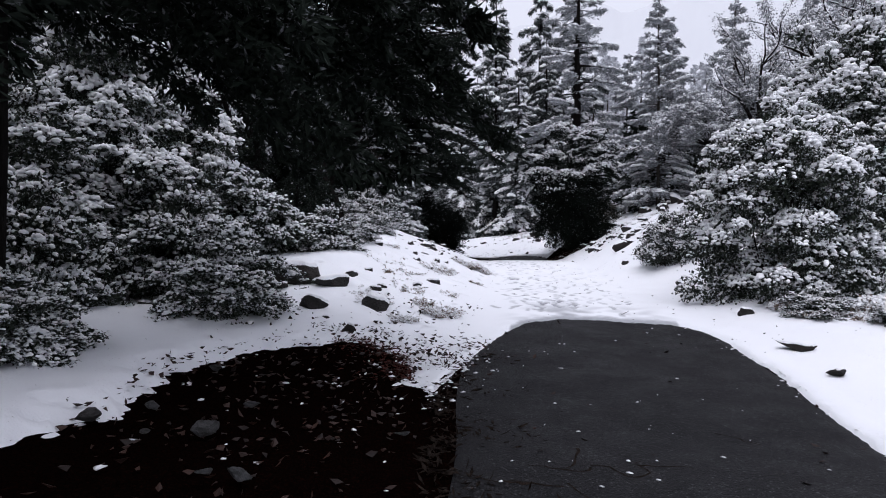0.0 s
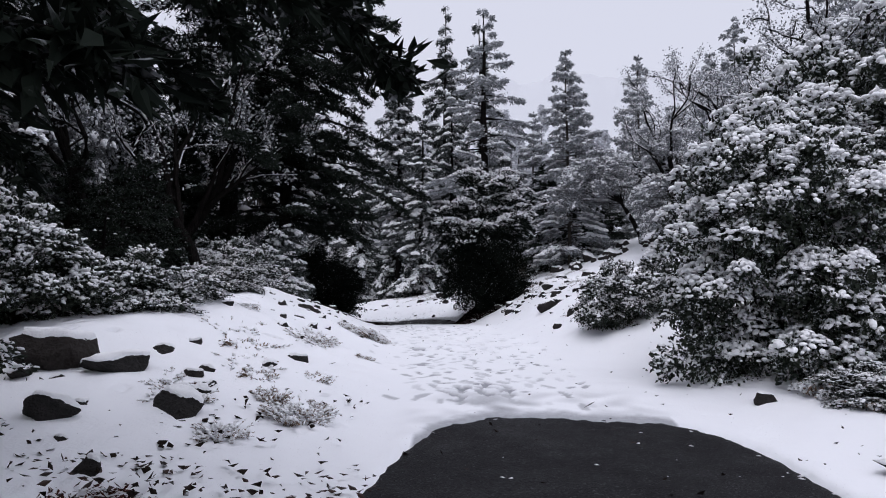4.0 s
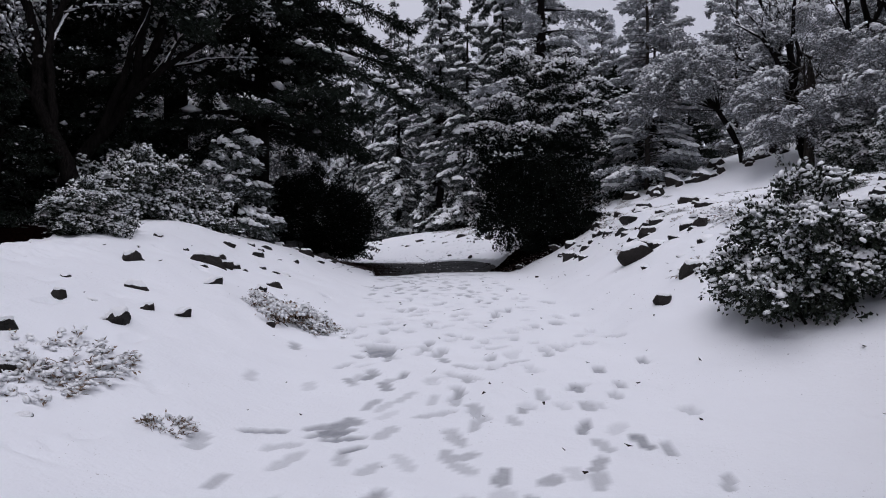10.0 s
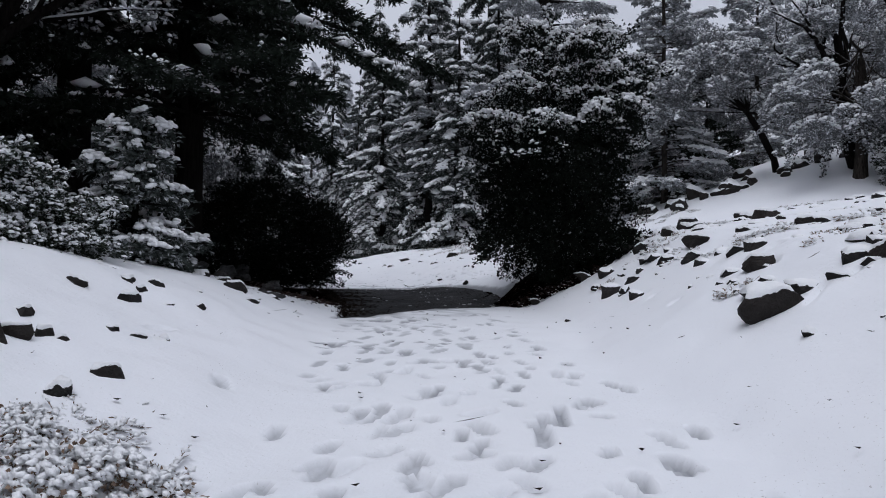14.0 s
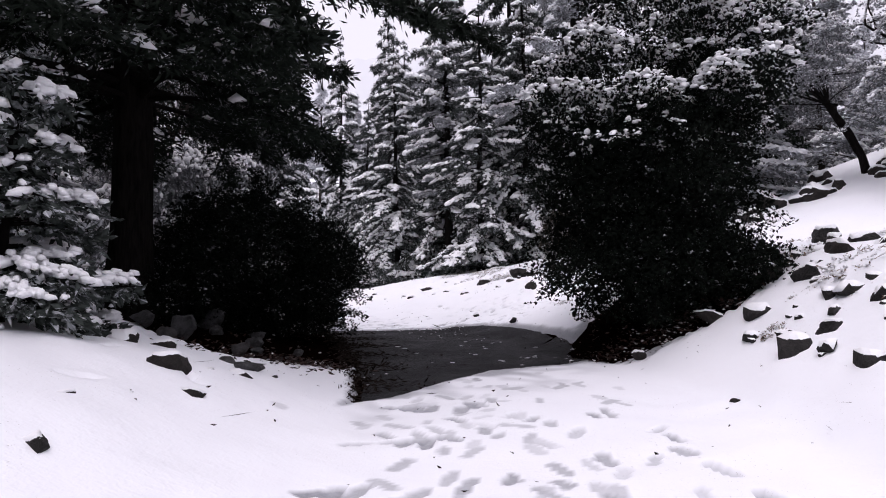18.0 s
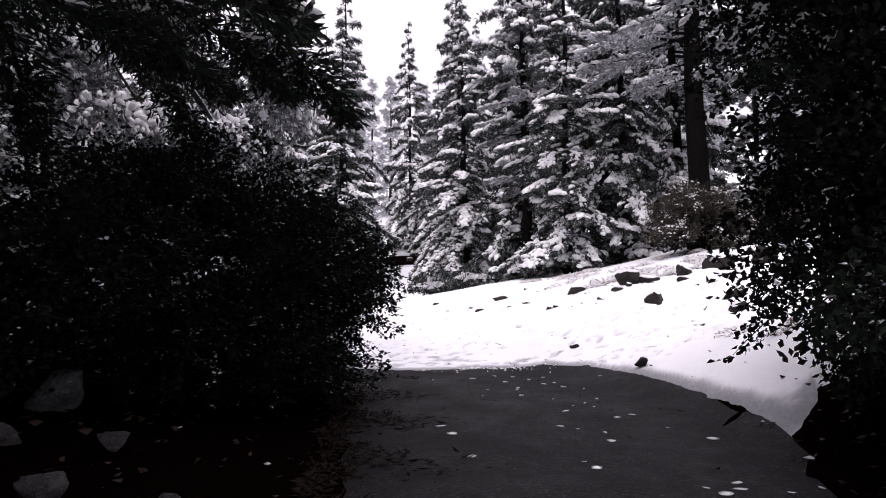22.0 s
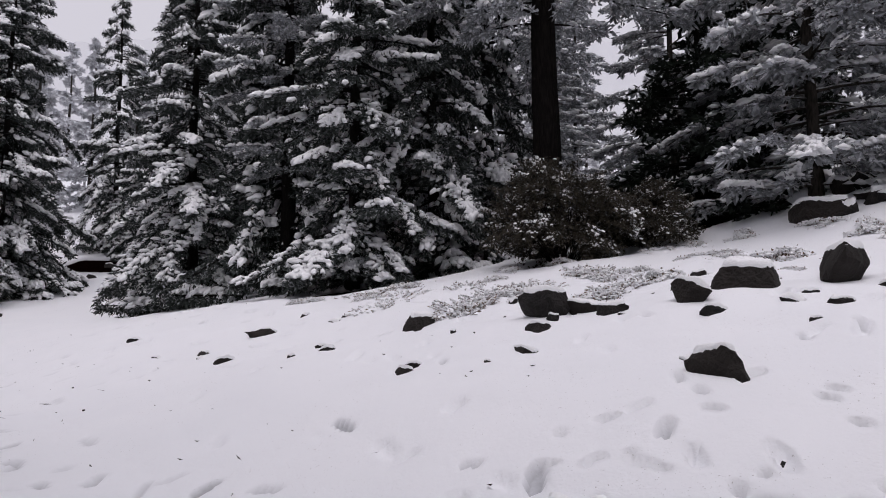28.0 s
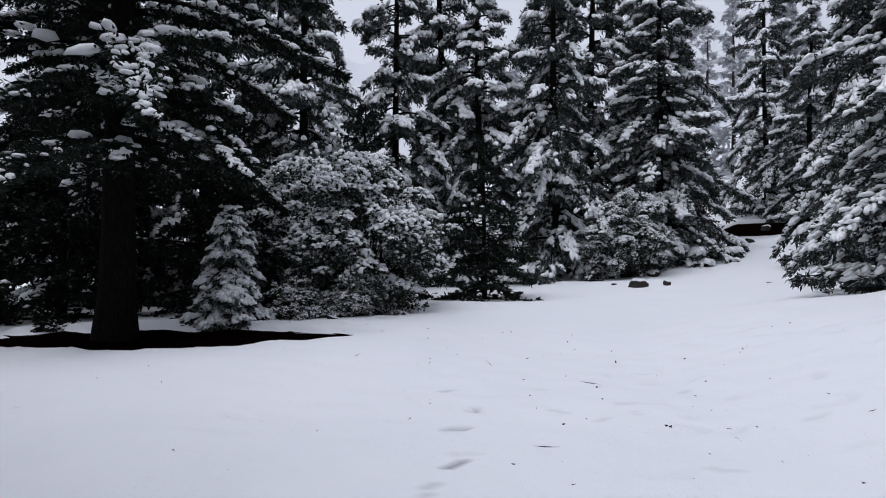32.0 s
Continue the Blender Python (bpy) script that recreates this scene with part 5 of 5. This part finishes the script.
# ---- dry tufts and low heath ----
def tuft(seed, stems, tall, wide, snow, mat, lie=0.5):
    """Bent dry stems in a clump, with snow caught on them."""
    r = np.random.default_rng(seed)
    paths, P, D, L, SP, SD = [], [], [], [], [], []
    for k in range(stems):
        az, rad = r.uniform(0, 7), wide * np.sqrt(r.random())
        b = np.array([np.cos(az), np.sin(az), 0]) * rad * 0.9
        out = np.array([np.cos(az + r.normal(0, 0.5)), np.sin(az + r.normal(0, 0.5)), 0])
        h = tall * r.uniform(0.45, 1.1)
        s = np.linspace(0, 1, 5)
        pts = b + np.outer(s ** 1.4 * h * lie * r.uniform(0.4, 1.3), out)
        pts[:, 2] += h * (s - 0.35 * lie * s ** 2.5)
        paths.append((pts, np.linspace(0.006, 0.002, 5)))
        n = 5
        t = r.uniform(0.35, 1.0, n)
        q = np.stack([np.interp(t, s, pts[:, c]) for c in range(3)], 1)
        P.append(q)
        D.append(np.repeat((pts[-1] - pts[-2])[None], n, 0) * 6 + r.normal(0, 0.35, (n, 3)))
        L.append(r.uniform(0.03, 0.07, n))
        if r.random() < snow:
            w = r.uniform(0.3, 1.0, 9)
            SP.append(np.stack([np.interp(w, s, pts[:, c]) for c in range(3)], 1) + [0, 0, 0.012])
            SD.append(np.repeat((pts[-1] - pts[1])[None], 9, 0))
    leaves = blades(np.concatenate(P), np.concatenate(D), np.concatenate(L), np.concatenate(L) * 0.2, r)
    a = tubes(paths, 4)
    SP, SD = np.concatenate(SP), np.concatenate(SD)
    SL = r.uniform(0.012, 0.036, len(SP))
    SD = SD + r.normal(0, 0.12, SD.shape)
    return a, leaves, lumps(SP, SD, SL, SL * 0.8, SL * 0.6, r)


def tuft_thing(name, geo, label, group):
    ob = thing(name, (0, 0, 0), label, "plant", group)
    for pn, g, mat, sm in (("stem", geo[0], STRAW, True), ("foliage", geo[1], STRAW, False), ("snow", geo[2], SNOW, True)):
        part(pn, mesh_of(name + "_" + pn, *g, mat, sm), ob)["kind"] = "stuff"
    return ob


def mat_thing(name, geo, label, group):
    ob = thing(name, (0, 0, 0), label, "plant", group)
    for pn, g, mat, sm in (("stem", geo[0], TWIG, True), ("foliage", geo[1], STRAW, False), ("snow", geo[2], SNOW, True)):
        part(pn, mesh_of(name + "_" + pn, *g, mat, sm), ob)["kind"] = "stuff"
    return ob


TUFTS = [tuft_thing("grass_tuft", tuft(200, 80, 0.26, 0.3, 0.95, STRAW, 0.8), "dry reddish grass clump bowed under snow", "dry heath clumps"),
         tuft_thing("grass_tuft", tuft(201, 70, 0.24, 0.22, 0.45, STRAW, 0.6), "dry reddish grass clump bowed under snow", "dry heath clumps"),
         mat_thing("heath_plant", leafy(203, lumpy(203, 22, 0.5, 0.4, 0.2, 0.07, 0.14, 0.6, 0.2), 170, 0.035, 0.04, 1.0, -0.15, 5, 0.006, 0.3, 0.03, None, 0.0, 2.2, 70, 0.16, 1.0), "low dry heath matted with snow", "dry heath clumps")]


def grow(k, x, y, s, tall=1.0):
    e = 0.25
    n = Vector((G(x - e, y) - G(x + e, y), G(x, y - e) - G(x, y + e), 2 * e))
    lean = n.to_track_quat("Z", "Y").to_matrix()
    c = copy_thing(TUFTS[k], Matrix.LocRotScale((x, y, G(x, y) + 0.05), (lean @ Euler((0, 0, rng.uniform(0, 6.3))).to_matrix()).to_quaternion(), None))
    c.scale = (s, s, s * tall)
    return c


for x, y, s in ((-2.33, 9.75, 1.0), (-2.8, 8.2, 1.2), (-2.8, 7.4, 0.7), (-2.3, 7.2, 0.9), (-1.95, 6.6, 0.9), (-1.55, 6.7, 0.45), (-1.75, 7.65, 0.8), (-1.55, 9.8, 0.6), (-2.4, 8.0, 0.5), (-2.5, 9.1, 0.5), (-3.2, 8.8, 1.1), (-2.65, 6.15, 0.9),
                (-1.6, 6.1, 1.0), (-2.4, 9.7, 0.8), (-1.8, 7.8, 0.6), (-2.5, 7.55, 1.0), (-3.0, 6.6, 0.9), (1.95, 16.6, 0.8), (2.3, 13.9, 0.9), (1.35, 20.4, 0.6), (-3.3, 14.5, 0.4), (-2.0, 5.4, 0.7), (3.6, 6.5, 1.1), (4.1, 6.0, 1.0), (2.0, 18.5, 0.6), (2.4, 20.5, 0.8)):
    grow(int(rng.integers(0, 2)), x, y, s * 0.8, 0.8)
for x, y, s in ((-2.25, 13.2, 0.75), (-1.85, 13.0, 0.85), (-2.35, 13.55, 0.6), (-1.7, 12.85, 0.7), (-2.4, 9.95, 0.95), (-2.3, 10.15, 0.8)):
    grow(0, x, y, s, 0.7)
for x, y, s in ((-1.95, 12.8, 1.0), (-2.3, 12.95, 0.8), (2.6, 13.2, 0.7), (1.1, 33.6, 1.1), (2.8, 33.7, 1.2), (3.6, 7.2, 1.2), (4.4, 6.6, 1.2)):
    grow(2, x, y, s * 0.85)
for x, y, s in ((-1.6, 33.85, 1.0), (-1.4, 34.3, 0.8), (-2.5, 35.6, 0.9), (-2.2, 35.9, 0.8), (0.3, 33.3, 0.9), (-0.2, 34.6, 0.8), (-1.0, 36.0, 0.8), (-2.3, 37.4, 0.9), (-2.0, 36.4, 0.8), (-1.36, 34.3, 1.1), (-2.7, 37.6, 0.7), (-0.4, 34.8, 0.9), (0.9, 35.5, 1.0), (-0.9, 34.9, 0.9)):
    grow(0, x, y, s, 0.9)
for k in range(48):
    y = rng.uniform(32.2, 38.0)
    grow(2, line_x(y) + rng.uniform(6.0, 13.5), y, rng.uniform(0.4, 0.85), 0.9)
for k in range(85):
    y = rng.uniform(14.0, 27.0)
    grow(int(rng.integers(0, 3)), line_x(y) + 3.0 + abs(rng.normal(0, 3.5)), y, rng.uniform(0.4, 0.9), 0.8)
for k, ob in enumerate(TUFTS):
    ob.location = (-2.6 - 0.5 * k, 8.6 + k * 0.9, G(-2.6 - 0.5 * k, 8.6 + k * 0.9) + 0.05)
    ob.scale = (0.6, 0.6, 0.5)


# ---- fallen leaves, twigs and snow crumbs on the road ----
def strewn(name, pts, size, flat, material, label, category, seed, snow=False):
    """Many loose bits as one object."""
    r = np.random.default_rng(seed)
    pts = np.asarray(pts)
    n = len(pts)
    if snow:
        d = np.stack([r.normal(size=n), r.normal(size=n), np.zeros(n)], 1)
        s = size * r.uniform(0.35, 1.4, n)
        g = lumps(pts, d, s, s * r.uniform(0.4, 0.9, n), s * flat, r)
    else:
        d = np.stack([r.normal(size=n), r.normal(size=n), r.normal(0, 0.25, n)], 1)
        s = size * r.uniform(0.5, 1.5, n)
        g = blades(pts, d, s, s * flat * r.uniform(0.6, 1.4, n), r, 0.6)
    return tagged(new(name, mesh_of(name, *g, material, snow)), label, category, kind="stuff")


def on_ground(xs, ys, lift=0.035):
    return np.stack([xs, ys, ground_z(xs, ys) + lift], 1)


r5 = np.random.default_rng(77)
LEAF_LITTER = make_leaf("fallen_leaves", (0.006, 0.0022, 0.0018), (0.035, 0.014, 0.009), 0.0)
LEAF_RED = make_leaf("red_needles", (0.02, 0.004, 0.0025), (0.06, 0.014, 0.009), 0.0, 0.1)
# a reddish fringe of needles along the head of the first litter bed
a, q = r5.uniform(0.1, 3.0, 2600), 1 - np.abs(r5.normal(0, 0.12, 2600))
xs, ys = -2.65 + 1.35 * np.cos(a) * q, 2.6 + 2.0 * np.sin(a) * q
strewn("red_needles", on_ground(xs, ys, 0.028), 0.045, 0.15, LEAF_RED, "reddish brown needles at the head of the bare bed", "leaves", 40)
# bits on the first stretch of road
ys = r5.uniform(-8, 6.6, 160)
strewn("leaf_litter", on_ground(line_x(ys) + r5.uniform(-1.7, 1.7, 160), ys), 0.05, 0.3, LEAF_LITTER, "small brown leaves lying on wet asphalt", "leaves", 1)
ys = r5.uniform(-6, 6.4, 150)
strewn("snow_crumb", on_ground(line_x(ys) + r5.uniform(-1.75, 1.75, 150), ys), 0.018, 0.3, SNOW, "crumbs of melting snow on the asphalt", "snow", 2, True)
# dark twigs and needles washed to the left edge of the road
ys = np.concatenate([r5.uniform(-4, 4.2, 1500), r5.uniform(19.2, 27.5, 3600)])
off = np.abs(r5.normal(0, 0.28, len(ys))) * np.where(ys > 10, 1.5, 1.0) * (1 + 0.8 * np.sin(ys * 5.0))
strewn("needle_litter", on_ground(line_x(ys) - 1.8 + 0.4 * soft(3.6, 0.0, ys) + np.abs(off) * 0.8, ys, 0.04), 0.085, 0.1, TWIG, "dark twigs and needles fringing the road", "twigs", 3)
# leaves, needles and chips in the bare beds under the trees
xs, ys = [], []
for (cx, cy, rx, ry_, turn), n in zip(WELLS[:5], (700, 300, 200, 700, 700)):
    a, q = r5.uniform(0, 6.3, n), np.sqrt(r5.random(n)) * 1.08
    u, v = np.cos(a) * q * rx, np.sin(a) * q * ry_
    c, s = np.cos(turn), np.sin(turn)
    xs.append(cx + u * c - v * s)
    ys.append(cy + u * s + v * c)
xs, ys = np.concatenate(xs), np.concatenate(ys)
keep = np.abs(xs - line_x(ys)) > 1.6
xs, ys = xs[keep], ys[keep]
strewn("fallen_leaf", on_ground(xs, ys, 0.03), 0.06, 0.28, LEAF_LITTER, "reddish fallen leaves and bark bits under the trees", "leaves", 4)
pick = r5.random(len(xs)) < 0.05
strewn("snow_crumb", on_ground(xs[pick], ys[pick], 0.03), 0.03, 0.4, SNOW, "crumbs of snow fallen from the boughs", "snow", 5, True)
# melting snow patches on the second stretch of road
ys = r5.uniform(19.5, 27.6, 80)
xs = line_x(ys) + r5.normal(0.5, 0.7, 80)
ok = np.abs(xs - line_x(ys)) < 1.7
strewn("snow_crumb", on_ground(xs[ok], ys[ok]), 0.04, 0.12, SNOW, "flat scraps of melting snow on the asphalt", "snow", 6, True)
# trodden crumbs along the edges of the snow
ys = np.concatenate([r5.normal(27.9, 0.25, 700), r5.uniform(2.0, 6.8, 400)])
xs = line_x(ys) + np.concatenate([r5.uniform(-1.7, 3.6, 700), r5.choice([-1, 1], 400) * r5.normal(1.72, 0.1, 400)])
strewn("snow_crumb", on_ground(xs, ys), 0.024, 0.4, SNOW, "crumbly edge of the trodden snow", "snow", 7, True)

# specks and twigs lying on the snow
n = 420
xs, ys = r5.uniform(-4.6, -1.1, n), r5.uniform(3.6, 7.2, n)
strewn("snow_speck", on_ground(xs, ys, 0.11), 0.06, 0.35, TWIG, "dark chips and leaves on the snowy bank", "twigs", 41)
xs, ys = r5.uniform(-5.6, -3.4, 260), r5.uniform(0.0, 4.5, 260)
strewn("snow_speck", on_ground(xs, ys, 0.11), 0.07, 0.35, TWIG, "dark chips and leaves beside the bare bed", "twigs", 42)
ys = r5.uniform(4, 40, 900)
xs = line_x(ys) + r5.normal(0, 4.0, 900)
strewn("snow_speck", on_ground(xs, ys, 0.15), 0.035, 0.25, TWIG, "dark bits of bark and needles on the snow", "twigs", 8)
ys = r5.uniform(5, 38, 90)
xs = line_x(ys) + r5.normal(0, 3.5, 90)
strewn("fallen_twig", on_ground(xs, ys, 0.15), 0.16, 0.03, TWIG, "thin fallen twigs on the snow", "twigs", 9)

# crumbling edges where snow meets the bare beds: needles on the snow, snow on the needles
def along(pts, n, spread, shift):
    p = np.asarray(pts, float)
    t = r5.uniform(0, len(p) - 1, n)
    q = np.stack([np.interp(t, np.arange(len(p)), p[:, c]) for c in (0, 1)], 1)
    q += r5.normal(0, spread, q.shape) + shift
    return q[:, 0], q[:, 1]


EDGES = (((-4.4, 19.0), (-3.9, 19.8), (-3.5, 20.5), (-3.1, 21.2)), ((-0.1, 22.2), (0.6, 22.2), (1.5, 22.0), (2.4, 22.3)), ((-3.3, 0.9), (-3.5, 2.4), (-3.55, 3.5), (-3.2, 4.3), (-2.3, 4.6), (-1.5, 3.9), (-1.15, 3.3), (-1.05, 3.9), (-0.95, 4.6)))
for k, edge in enumerate(EDGES):
    xs, ys = along(edge, 620, 0.2, 0.0)
    strewn("edge_litter", on_ground(xs, ys, 0.1), 0.06, 0.22, LEAF_LITTER, "dark needles and leaves strewn on the snow's edge", "leaves", 20 + k)
    xs, ys = along(edge, 170, 0.3, 0.0)
    strewn("snow_crumb", on_ground(xs, ys, 0.03), 0.024, 0.45, SNOW, "crumbs of snow scattered over needle litter", "snow", 30 + k, True)

# ---- cracks in the asphalt ----
def crack(seed, x, y, heading, length):
    r = np.random.default_rng(seed)
    n = max(6, int(length / 0.06))
    p, a = [(x, y)], heading
    for _ in range(n):
        a = 0.8 * a + 0.2 * heading + r.normal(0, 0.45)
        p.append((p[-1][0] + 0.06 * np.cos(a), p[-1][1] + 0.06 * np.sin(a)))
    p = np.array(p)
    z = ground_z(p[:, 0], p[:, 1]) + 0.0315
    w = r.uniform(0.006, 0.018, len(p)) * np.linspace(1, 0.35, len(p))
    d = np.gradient(p, axis=0)
    q = np.stack([-d[:, 1], d[:, 0]], 1) / (np.linalg.norm(d, axis=1)[:, None] + 1e-9)
    v = np.concatenate([np.column_stack([p + q * w[:, None], z]), np.column_stack([p - q * w[:, None], z])])
    i = np.arange(len(p) - 1)
    f = np.stack([i, i + 1, i + 1 + len(p), i + len(p)], 1)
    return mesh_of("crack", v, f[:, ::-1], TWIG)


for k, (x, y, a, n) in enumerate(((0.18, 1.35, -1.3, 0.42), (0.25, 1.0, -1.9, 0.5), (0.25, 1.02, 0.2, 0.75), (0.08, 0.64, -2.7, 0.9), (0.1, 0.7, -0.6, 0.4), (0.55, 1.08, -0.4, 0.3), (1.2, 1.9, 0.0, 0.4), (1.3, 0.2, 0.4, 0.5))):
    part("crack", crack(300 + k, x, y, a, n), road, "thin black branching crack")
